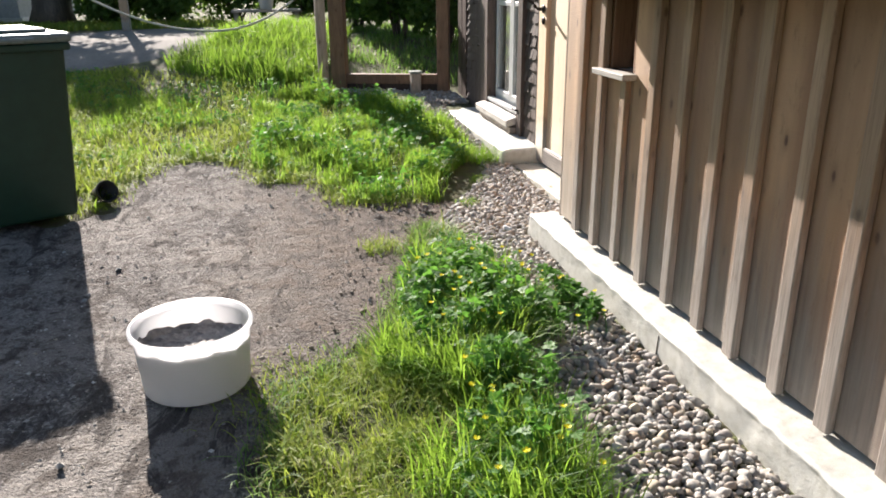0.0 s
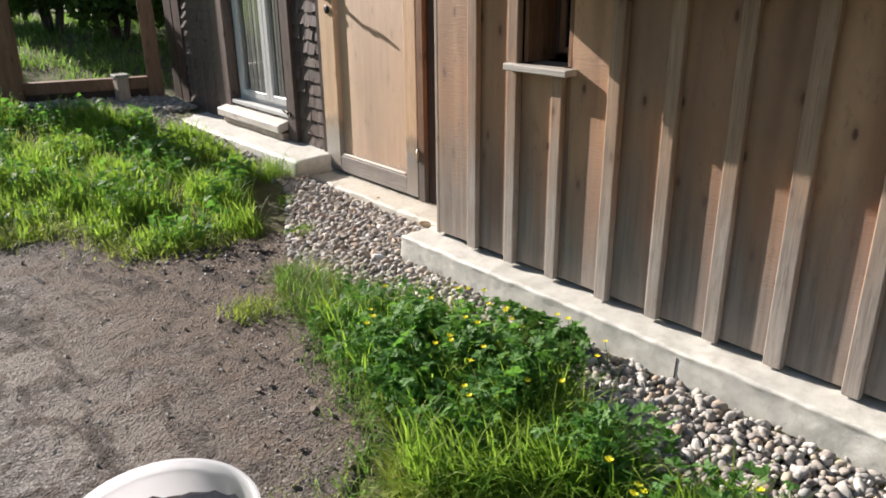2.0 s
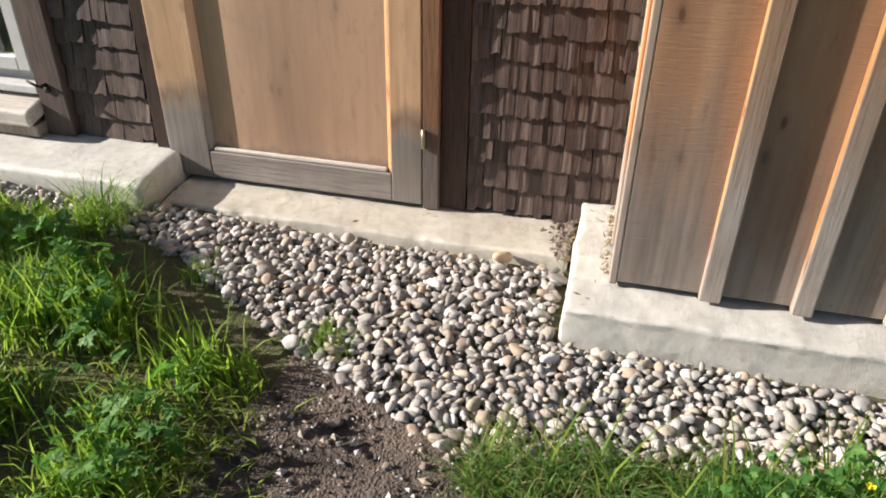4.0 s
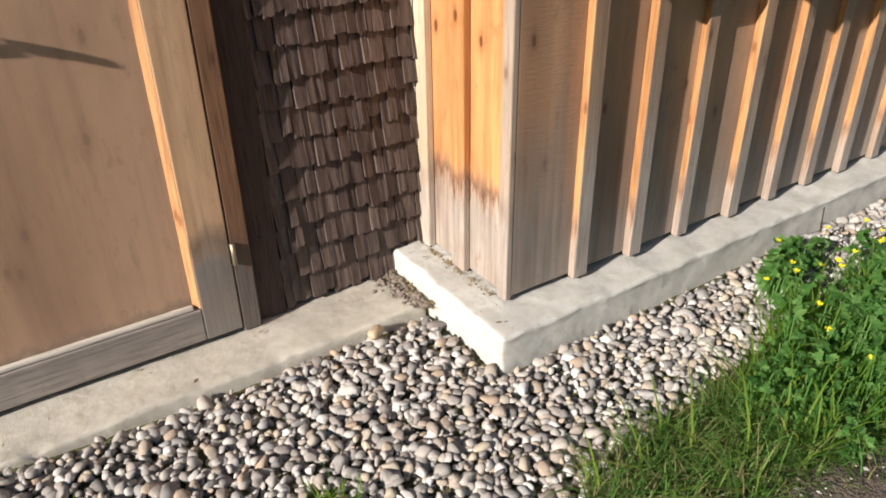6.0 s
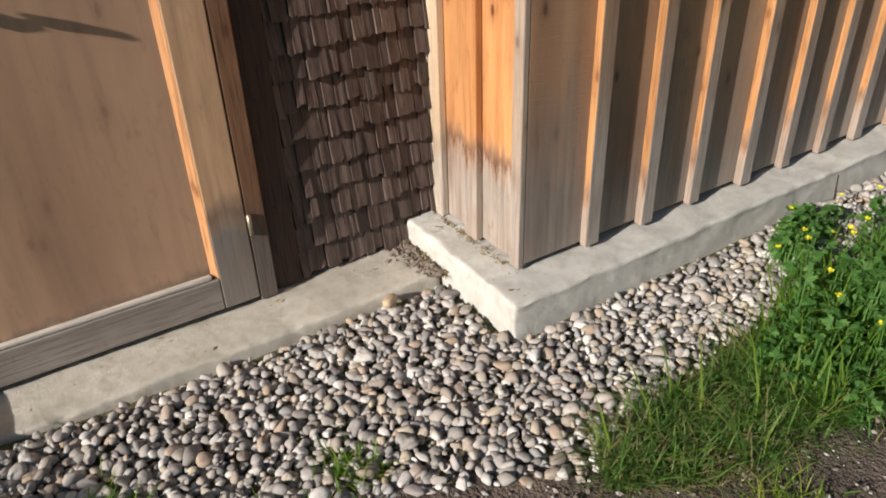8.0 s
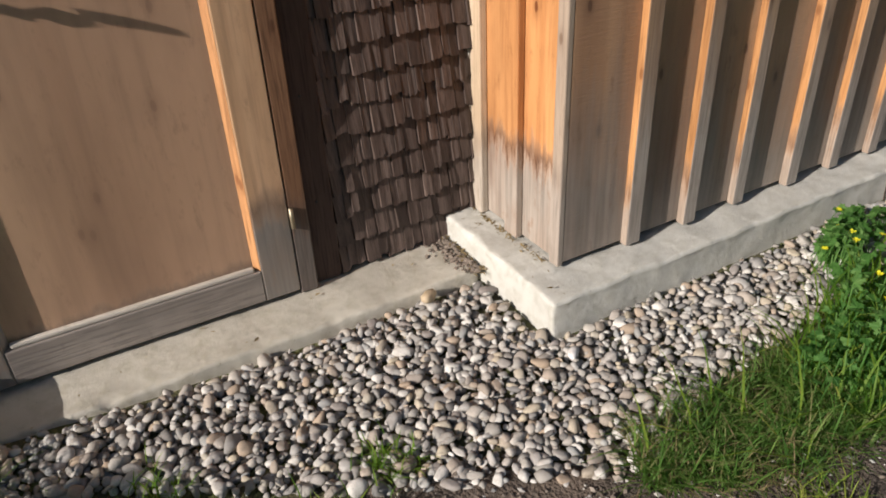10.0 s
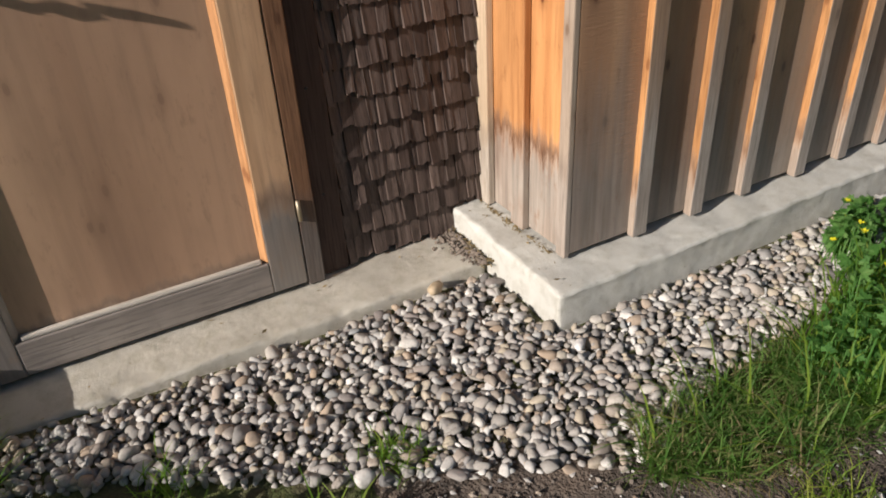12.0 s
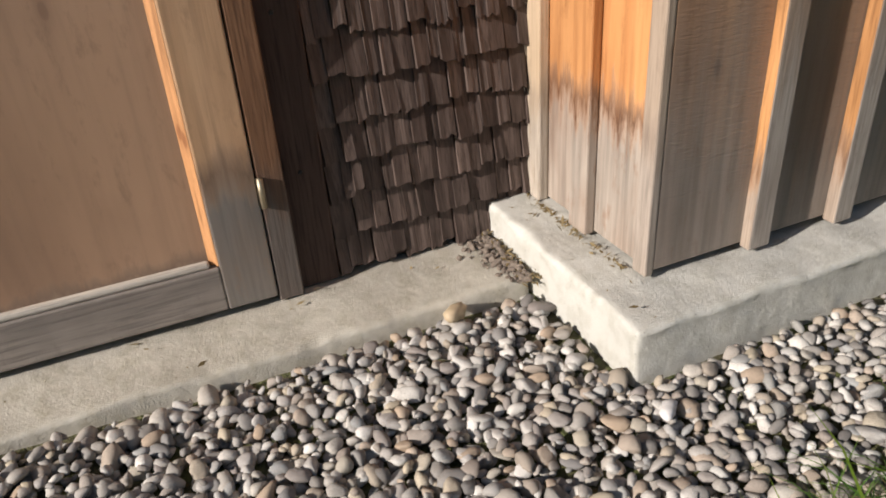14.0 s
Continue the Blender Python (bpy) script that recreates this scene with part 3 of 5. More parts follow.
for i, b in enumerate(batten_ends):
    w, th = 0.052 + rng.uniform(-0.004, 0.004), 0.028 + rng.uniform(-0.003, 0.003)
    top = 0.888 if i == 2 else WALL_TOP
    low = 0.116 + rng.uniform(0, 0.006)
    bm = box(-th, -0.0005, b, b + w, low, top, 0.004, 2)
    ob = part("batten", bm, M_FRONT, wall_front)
    ob.data.materials.append(M_BATTEN_SUNWARD)
    # faces towards the sun take the orange with painted sunlight, the rest weathered grey
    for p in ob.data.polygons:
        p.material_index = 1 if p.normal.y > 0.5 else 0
# dark sheets added behind the boards so that the gaps look shaded
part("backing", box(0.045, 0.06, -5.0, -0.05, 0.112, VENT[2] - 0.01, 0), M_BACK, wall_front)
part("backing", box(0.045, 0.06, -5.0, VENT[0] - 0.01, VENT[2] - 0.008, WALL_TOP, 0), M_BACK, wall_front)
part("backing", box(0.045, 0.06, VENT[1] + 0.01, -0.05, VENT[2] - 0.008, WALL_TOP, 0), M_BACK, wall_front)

# the small opening with its lining and sill
hatch = thing("window_hatch", "small dark opening lined with rough brown boards", "opening", kind="structure")
y0, y1, z0, z1 = VENT
part("lining", box(0.002, 0.16, y0 + 0.002, y0 + 0.020, z0, z1 - 0.002, 0.002), M_JAMB, hatch)
part("lining", box(0.002, 0.16, y1 - 0.020, y1 - 0.002, z0, z1 - 0.002, 0.002), M_JAMB, hatch)
part("lining", box(0.0, 0.16, y0 + 0.022, y1 - 0.022, z1 - 0.022, z1 - 0.002, 0.002), M_JAMB, hatch)
part("back_board", box(0.150, 0.165, y0 + 0.021, y1 - 0.021, z0 + 0.02, z1 - 0.024, 0.001), M_CASING, hatch)
inner = thing("small_window", "small dark window pane in a brown frame", "window", kind="structure")
bm = box(0.128, 0.146, y0 + 0.024, y0 + 0.044, z0 + 0.03, z1 - 0.03, 0.002)
box(0.128, 0.146, y1 - 0.085, y1 - 0.060, z0 + 0.03, z1 - 0.03, 0.002, 1, bm)
box(0.128, 0.146, y0 + 0.0445, y1 - 0.0855, z0 + 0.03, z0 + 0.05, 0.002, 1, bm)
box(0.128, 0.146, y0 + 0.0445, y1 - 0.0855, z1 - 0.05, z1 - 0.03, 0.002, 1, bm)
part("window_frame", bm, M_JAMB, inner)
part("pane", box(0.139, 0.143, y0 + 0.045, y1 - 0.086, z0 + 0.051, z1 - 0.051, 0), plain("dark_glass", (0.01, 0.012, 0.02), 0.08, vary=0.1, relief=0), inner)
ledge = box(-0.062, 0.12, -0.748, -0.446, 0.892, 0.916, 0.003, 2)
tagged(mesh_object("hatch_sill", ledge, M_SILLWOOD), "pale grey weathered wooden sill below the small opening", "sill", kind="structure")

wall_end = thing("wall_shed_end", "narrow end wall of sunlit orange pine boards", "wall", kind="structure")
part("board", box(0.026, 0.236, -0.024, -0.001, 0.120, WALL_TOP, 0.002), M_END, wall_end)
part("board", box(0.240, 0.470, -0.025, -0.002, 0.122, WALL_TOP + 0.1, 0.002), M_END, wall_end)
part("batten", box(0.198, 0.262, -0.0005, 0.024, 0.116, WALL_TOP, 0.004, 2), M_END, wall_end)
part("batten", box(0.386, 0.440, -0.0015, 0.024, 0.117, WALL_TOP + 0.1, 0.004, 2), M_CREAM, wall_end, "bleached cream batten in the corner")
part("corner_board", box(-0.001, 0.040, -0.0005, 0.020, 0.117, WALL_TOP, 0.004, 2), M_CORNER, wall_end, "bleached silver corner board")
# pale sill wood paints the sunlit brightness of this strip
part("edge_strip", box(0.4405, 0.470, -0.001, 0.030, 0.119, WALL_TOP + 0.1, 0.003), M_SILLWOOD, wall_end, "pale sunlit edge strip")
part("backing", box(0.061, 0.47, -0.06, -0.045, 0.112, WALL_TOP + 0.1, 0), M_BACK, wall_end)

roof = thing("roof_shed", "low lean-to roof of dark boards with a fascia", "roof", kind="structure")
ROOF_END, EAVE_X, EAVE_Z, PITCH = -0.13, -0.252, 1.258, 0.44


def sloped(x0, x1, y0, y1, lift, thick):
    bm = bmesh.new()
    vs = []
    for x in (x0, x1):
        z = EAVE_Z + (x - EAVE_X) * PITCH + lift
        for y in (y0, y1):
            vs.append([bm.verts.new((x, y, z)), bm.verts.new((x, y, z + thick))])
    a, b, c, d = vs
    for f in ((a[0], b[0], d[0], c[0]), (a[1], c[1], d[1], b[1]), (a[0], a[1], b[1], b[0]), (c[0], d[0], d[1], c[1]), (a[0], c[0], c[1], a[1]), (b[0], b[1], d[1], d[0])):
        bm.faces.new(f)
    return bm


part("roof_deck", sloped(EAVE_X, 0.46, -5.0, ROOF_END, 0.0, 0.03), M_ROOF, roof)
part("fascia", box(EAVE_X - 0.024, EAVE_X - 0.001, -5.0, ROOF_END + 0.05, EAVE_Z + 0.004, EAVE_Z + 0.10, 0.003), M_ROOF, roof)

# ---- main facade ----
FACE = 0.465
wall_main = thing("wall_main", "house wall behind weathered grey-brown wooden shingles", "wall", kind="structure")
WIN = (2.06, 2.90, 0.285, 1.55)
DOOR = (0.560, 1.625, 0.047, 2.06)


def wall_piece(ya, yb, za, zb):
    part("wall_core", box(FACE, FACE + 0.28, ya, yb, za, zb, 0), M_CASING, wall_main)


wall_piece(-7.0, DOOR[0] - 0.001, -0.1, 2.7)
wall_piece(DOOR[0], DOOR[1], DOOR[3], 2.7)
wall_piece(DOOR[1] + 0.001, WIN[0], -0.1, 2.7)
wall_piece(WIN[0] + 0.001, WIN[1], -0.1, WIN[2])
wall_piece(WIN[0] + 0.001, WIN[1], WIN[3], 2.7)
wall_piece(WIN[1] + 0.001, 4.03, -0.1, 2.7)
part("wall_side", box(FACE + 0.281, 6.0, 3.80, 4.03, -0.1, 2.7, 0), M_CASING, wall_main)
part("wall_rear", box(FACE + 0.6, FACE + 0.65, -7.0, 3.79, -0.1, 2.7, 0), M_DARKROOM, wall_main)
part("wall_cap", box(FACE, FACE + 0.66, -7.0, 3.79, 2.701, 2.75, 0), M_DARKROOM, wall_main)
part("wall_back", box(5.95, 6.0, -6.899, 3.799, -0.1, 2.7, 0), M_CASING, wall_main)
part("wall_end", box(FACE + 0.601, 6.0, -7.0, -6.9, -0.1, 2.7, 0), M_CASING, wall_main)
part("roof_deck", box(FACE + 0.662, 6.0, -7.0, 4.03, 2.701, 2.75, 0), M_DARKROOM, wall_main)
part("wall_close", box(FACE + 0.29, FACE + 0.599, -7.0, -6.9, -0.1, 2.7, 0), M_DARKROOM, wall_main)


def shingle_mesh(w, ln, seed):
    """A split shingle: a thin wedge, thick at its ragged lower end; its upper end lies at the origin."""
    r = random.Random(seed)
    bm = bmesh.new()
    n = 3
    thick = 0.013 + r.uniform(-0.003, 0.004)
    cols = []
    for k in range(n + 1):
        y = (k / n - 0.5) * w
        low = -ln + r.uniform(-0.006, 0.004)
        bow = r.uniform(-0.0012, 0.0012)
        cols.append([bm.verts.new((-0.003 + bow, y, 0)), bm.verts.new((-thick + bow, y, low)), bm.verts.new((-0.002, y, low)), bm.verts.new((0, y, 0))])
    for a, b in zip(cols, cols[1:]):
        for i in range(4):
            bm.faces.new((a[i], a[(i + 1) % 4], b[(i + 1) % 4], b[i]))
    bm.faces.new(cols[0][::-1])
    bm.faces.new(cols[-1])
    bmesh.ops.recalc_face_normals(bm, faces=bm.faces)
    me = bpy.data.meshes.new("shingle")
    bm.to_mesh(me)
    bm.free()
    me.materials.append(M_SHINGLE)
    return me


SHINGLE_WIDTHS = (0.023, 0.028, 0.033, 0.038, 0.045)
shingle_meshes = [[shingle_mesh(w - 0.0015, 0.125, i * 7 + k) for k in range(4)] for i, w in enumerate(SHINGLE_WIDTHS)]


def shingle_field(ya, yb, za, zb, course, seed, wide=1.0, cup=4.5):
    r = random.Random(seed)
    z = za
    while z < zb:
        y = ya + 0.001
        sag = r.uniform(-0.004, 0.004)
        while y < yb - 0.006:
            i = r.randrange(len(SHINGLE_WIDTHS))
            w = SHINGLE_WIDTHS[i] * wide
            left = yb - y
            fit = 1.0
            if w > left or left - w < 0.012:
                fit, w = left / w, left
            ob = new("shingle", r.choice(shingle_meshes[i]))
            drop = r.uniform(-0.007, 0.007) + sag * math.sin(y * 9)
            if r.random() < 0.06:
                drop += r.uniform(0.008, 0.02)
            # most have cupped, so that one long edge stands proud
            ob.matrix_basis = pose(FACE - 0.010 - r.uniform(0, 0.005), y + w / 2, z + 0.125 + drop, r.uniform(-1.2, 1.2), 4.6 + r.uniform(-1.0, 2.2), r.gauss(cup, cup * 0.67)) @ Matrix.Diagonal((1, wide * fit, 1, 1))
            ob.parent = wall_main
            y += w
        z += course * r.uniform(0.95, 1.05)


def shingle_sheet(name, ya, yb, za, zb, course, seed):
    """Shingles farther off, joined into one mesh."""
    r = random.Random(seed)
    bm = bmesh.new()
    z = za
    while z < zb:
        y = ya
        while y < yb - 0.02:
            w = min(r.uniform(0.09, 0.19), yb - y)
            m = pose(FACE - 0.010 - r.uniform(0, 0.006), y + w / 2, z + 0.125 + r.uniform(-0.004, 0.004), 0, 5.2 + r.uniform(-0.6, 1.2), r.uniform(-0.5, 0.7))
            n0 = len(bm.verts)
            bm.from_mesh(shingle_meshes[2][r.randrange(4)])
            bm.verts.ensure_lookup_table()
            for v in bm.verts[n0:]:
                v.co = m @ Vector((v.co.x * 1.2, v.co.y * w / 0.0315, v.co.z))
            y += w + 0.002
        z += course * r.uniform(0.95, 1.05)
    ob = part(name, bm, M_SHINGLE, wall_main)
    ob["kind"] = "stuff"


# ---- door ----
door = thing("door_1", "closed light spruce door with a weathered grey bottom rail", "door", kind="structure")
DX = 0.398
DY0, DY1 = 0.650, 1.566
PY0, PY1 = 0.753, 1.412
part("stile", box(DX, DX + 0.045, DY0, PY0 - 0.0005, 0.052, 2.0, 0.004, 2), M_DOORFRAME, door)
part("stile", box(DX, DX + 0.045, PY1 + 0.0005, DY1, 0.052, 2.0, 0.004, 2), M_DOORFRAME, door)
part("rail", box(DX + 0.001, DX + 0.044, PY0, PY1, 0.052, 0.153, 0.004, 2), M_DOORRAIL, door, "weathered grey bottom rail")
part("rail", box(DX + 0.001, DX + 0.044, PY0, PY1, 1.275, 1.39, 0.004, 2), M_DOORFRAME, door)
part("rail", box(DX + 0.001, DX + 0.044, PY0, PY1, 1.89, 2.0, 0.004, 2), M_DOORFRAME, door)
part("panel", box(DX + 0.023, DX + 0.040, PY0 + 0.0002, PY1 - 0.0002, 0.150, 1.28, 0.0006), M_DOOR, door)
part("panel", box(DX + 0.023, DX + 0.040, PY0 + 0.0002, PY1 - 0.0002, 1.385, 1.895, 0.0006), M_DOOR, door)


def bead(y, flip, za, zb):
    """The sloped bead between stile and panel."""
    bm = bmesh.new()
    s = -1 if flip else 1
    prof = [(DX + 0.004, y), (DX + 0.022, y + s * 0.016), (DX + 0.0225, y)]
    lo, hi = [bm.verts.new((px, py, za)) for px, py in prof], [bm.verts.new((px, py, zb)) for px, py in prof]
    for i in range(3):
        bm.faces.new((lo[i], lo[(i + 1) % 3], hi[(i + 1) % 3], hi[i]))
    bm.faces.new(lo)
    bm.faces.new(hi)
    bmesh.ops.recalc_face_normals(bm, faces=bm.faces)
    return bm


# the sunward bead gets the painted sunlit orange, its twin the frame colour
part("bead", bead(PY0 + 0.0005, False, 0.155, 1.274), M_BEAD, door, "orange pine bead with sunlight put into its colour")
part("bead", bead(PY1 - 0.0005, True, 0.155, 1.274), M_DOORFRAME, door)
# paler than the rail: the lit bevel is put into the colour
part("weather_bead", box(DX + 0.004, DX + 0.022, PY0 + 0.017, PY1 - 0.017, 0.1535, 0.168, 0.005, 2), M_SILLWOOD, door, "pale bevelled bead on the bottom rail")
bm = bmesh.new()
tube(bm, [(DX - 0.006, 0.643, 0.262), (DX - 0.006, 0.643, 0.325)], [0.0065, 0.0065], 10)
part("hinge", bm, M_STEEL, door, "small brass pin hinge", True)
lock = part("handle", tube(bmesh.new(), [(DX + 0.002, 1.468, 1.085), (DX - 0.010, 1.468, 1.085), (DX - 0.013, 1.468, 1.085)], [0.026, 0.026, 0.020], 20), M_IRON, door, "dark iron lever handle", True)
bm = bmesh.new()
tube(bm, [(DX - 0.010, 1.468, 1.085), (DX - 0.050, 1.468, 1.087), (DX - 0.060, 1.468, 1.095), (DX - 0.068, 1.469, 1.110), (DX - 0.078, 1.470, 1.124), (DX - 0.096, 1.472, 1.136), (DX - 0.114, 1.475, 1.143)], [0.011, 0.011, 0.012, 0.0125, 0.0115, 0.010, 0.008], 14)
part("lever", bm, M_IRON, lock, smooth=True)
key = part("escutcheon", tube(bmesh.new(), [(DX + 0.002, 1.468, 1.010), (DX - 0.008, 1.468, 1.010), (DX - 0.012, 1.468, 1.010)], [0.024, 0.024, 0.017], 20), M_IRON, door, "dark round keyhole plate", True)
part("keyhole", tube(bmesh.new(), [(DX - 0.0115, 1.468, 1.010), (DX - 0.0135, 1.468, 1.010)], [0.006, 0.006], 10), M_BLACK, key)

frame_1 = thing("door_frame_1", "brown pine door frame with a dark casing", "frame", kind="structure")
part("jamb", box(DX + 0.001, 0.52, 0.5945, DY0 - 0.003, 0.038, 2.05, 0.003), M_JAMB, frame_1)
# near-black on casing and left jamb also holds the shade beside the door
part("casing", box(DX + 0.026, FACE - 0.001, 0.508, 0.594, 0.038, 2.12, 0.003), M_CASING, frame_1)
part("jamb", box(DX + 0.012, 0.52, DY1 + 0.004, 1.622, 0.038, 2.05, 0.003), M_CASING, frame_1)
part("head", box(DX + 0.012, 0.52, DY0 - 0.004, DY1 + 0.003, 2.003, 2.05, 0.003), M_JAMB, frame_1)
# dark sheet behind the leaf, its colour gives the shade in the door gaps
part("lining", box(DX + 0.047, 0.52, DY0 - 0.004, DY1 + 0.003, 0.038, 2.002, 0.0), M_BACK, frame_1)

# ---- window ----
win = thing("window_1", "tall white casement window with a curtain behind it", "window", kind="structure")
WX = 0.485


def rect_frame(name, xa, xb, ya, yb, za, zb, t, mat, parent, label=""):
    bm = box(xa, xb, ya, ya + t, za, zb, 0.003)
    box(xa, xb, yb - t, yb, za, zb, 0.003, 1, bm)
    box(xa, xb, ya + t + 0.0003, yb - t - 0.0003, za, za + t, 0.003, 1, bm)
    box(xa, xb, ya + t + 0.0003, yb - t - 0.0003, zb - t, zb, 0.003, 1, bm)
    return part(name, bm, mat, parent, label)


rect_frame("window_frame", WX, WX + 0.07, WIN[0] + 0.002, WIN[1] - 0.002, WIN[2] + 0.002, WIN[3] - 0.002, 0.055, M_WHITE, win)
ymid = 2.405
for ya, yb in ((WIN[0] + 0.060, ymid - 0.001), (ymid + 0.001, WIN[1] - 0.060)):
    s = rect_frame("sash", WX - 0.018, WX + 0.028, ya, yb, WIN[2] + 0.06, WIN[3] - 0.06, 0.05, M_WHITE, win)
    part("muntin", box(WX - 0.014, WX + 0.024, ya + 0.051, yb - 0.051, 1.075, 1.110, 0.003), M_WHITE, s)
    g = part("pane", box(WX + 0.003, WX + 0.007, ya + 0.0505, yb - 0.0505, WIN[2] + 0.111, WIN[3] - 0.111, 0), M_GLASS, s)
    g.visible_shadow = False
part("window_sill", box(WX - 0.075, WX - 0.019, WIN[0] + 0.004, WIN[1] - 0.004, WIN[2] + 0.001, WIN[2] + 0.03, 0.004, 2), M_WHITE, win, "white painted inner sill")
casing = thing("window_casing", "dark weathered wooden casing boards round the window", "casing", kind="structure")
part("board", box(FACE - 0.060, FACE + 0.02, WIN[1] + 0.0, WIN[1] + 0.20, 0.16, 1.75, 0.004), M_WINCASE, casing)
part("board", box(FACE - 0.060, FACE + 0.02, WIN[0] - 0.11, WIN[0] - 0.0, 0.135, 1.75, 0.004), M_WINCASE, casing)
part("board", box(FACE - 0.060, FACE + 0.02, WIN[0] + 0.001, WIN[1] - 0.001, WIN[3] + 0.001, 1.75, 0.004), M_WINCASE, casing)
bm = box(FACE - 0.135, FACE + 0.022, WIN[0] + 0.002, WIN[1] + 0.10, WIN[2] - 0.062, WIN[2] - 0.005, 0.010, 2)
for v in bm.verts:
    v.co.z += (v.co.x - FACE) * 0.25
part("board", bm, M_SILLWOOD, casing, "grey weathered outer sill board")
part("apron", box(FACE - 0.105, FACE - 0.001, WIN[0] + 0.004, WIN[1] + 0.06, 0.142, WIN[2] - 0.099, 0.004), M_GREYWOOD, casing, "grey weathered board below the sill")
for nm, y, z in (("shutter_hook", 2.02, 1.262), ("shutter_catch", 2.015, 0.33)):
    bm = bmesh.new()
    tube(bm, [(FACE - 0.058, y, z), (FACE - 0.085, y, z), (FACE - 0.092, y + 0.012, z + 0.004), (FACE - 0.094, y + 0.045, z + 0.022)], [0.007, 0.007, 0.006, 0.004], 8)
    tube(bm, [(FACE - 0.060, y, z - 0.016), (FACE - 0.066, y, z - 0.016)], [0.014, 0.014], 10)
    tagged(mesh_object(nm, bm, M_IRON, True), "small black iron shutter hook on the window casing", "hook")
bm = bmesh.new()
prev = None
for k in range(61):
    y = WIN[0] + 0.03 + (WIN[1] - WIN[0] - 0.06) * k / 60
    x = WX + 0.085 + 0.007 * math.sin(k * 0.9) + 0.003 * math.sin(k * 2.3)
    cur = (bm.verts.new((x, y, WIN[2] + 0.02)), bm.verts.new((x + 0.004, y, WIN[3])))
    if prev:
        bm.faces.new((prev[0], cur[0], cur[1], prev[1]))
    prev = cur
bmesh.ops.solidify(bm, geom=bm.faces[:], thickness=0.002)
tagged(mesh_object("curtain", bm, M_CURTAIN, True), "thin grey-white pleated curtain hanging behind the window", "curtain")

# ---- wooden frame at the end of the house ----
screen = thing("timber_gateway", "open weathered brown timber gateway at the end of the house", "gateway", (-0.79, 4.40, 0.22), -19.5)
part("post", box(-0.02, 0.13, -0.07, 0.07, 0.0, 1.30, 0.006, 2), M_POST, screen)
part("post", box(1.06, 1.18, -0.06, 0.06, 0.0, 1.30, 0.006, 2), M_POST, screen)
part("bottom_rail", box(0.131, 1.059, -0.045, 0.045, 0.07, 0.165, 0.005, 2), M_POST, screen)
# near-black board added in place of the open, shaded gap below the rail
part("kick_board", box(0.131, 1.059, -0.030, 0.020, -0.06, 0.0695, 0.004, 2), M_CASING, screen)
side = thing("grey_post", "grey weathered post beside the timber gateway", "post", (-0.90, 4.52, 0.22))
part("pole", box(-0.05, 0.05, -0.05, 0.05, -0.05, 1.25, 0.006, 2), M_GREYWOOD, side)
stub = thing("stub_post", "short grey post with a metal cap among pebbles", "post", (-0.03, 3.985, 0.215))
part("pole", box(-0.048, 0.048, -0.048, 0.048, -0.05, 0.19, 0.006, 2), M_GREYWOOD, stub)
part("cap", box(-0.060, 0.060, -0.060, 0.060, 0.1905, 0.215, 0.006, 2), M_ZINC, stub, "grey metal cap")


# ---- bucket with dried mortar ----
def bucket():
    b = thing("bucket", "white plastic tub half full of dry grey mortar on asphalt", "bucket", (-1.713, -1.158, 0.010))
    bm = bmesh.new()
    rings = lathe(bm, [(0.166, 0.004), (0.171, 0.010), (0.185, 0.203), (0.195, 0.205), (0.197, 0.218), (0.191, 0.226), (0.183, 0.220), (0.182, 0.203), (0.168, 0.012)], 64)
    bm.faces.new(rings[0][::-1])
    bm.faces.new(rings[-1])
    part("tub", bm, M_TUB, b, smooth=True)
    r = random.Random(4)
    bm = bmesh.new()
    grid = []
    for i in range(22):
        rad = 0.1775 * i / 21
        row = []
        for k in range(56):
            a = 2 * math.pi * k / 56
            x, y = rad * math.cos(a), rad * math.sin(a)
            z = 0.140 - 0.022 * y / 0.18 + 0.012 * noise.noise((x * 12, y * 12, 3.0)) + 0.009 * noise.noise((x * 60, y * 60, 1.0)) + 0.016 * (rad / 0.18) ** 6 + (r.uniform(0, 0.016) if i > 19 else 0)
            row.append(bm.verts.new((x, y, z)))
        grid.append(row)
    for a, c in zip(grid, grid[1:]):
        for k in range(56):
            bm.faces.new((a[k], a[(k + 1) % 56], c[(k + 1) % 56], c[k]))
    bmesh.ops.remove_doubles(bm, verts=bm.verts[:], dist=1e-5)
    tagged(part("mortar", bm, M_MORTAR, b, "dried dark grey mortar with a crusted rim"), kind="")


bucket()


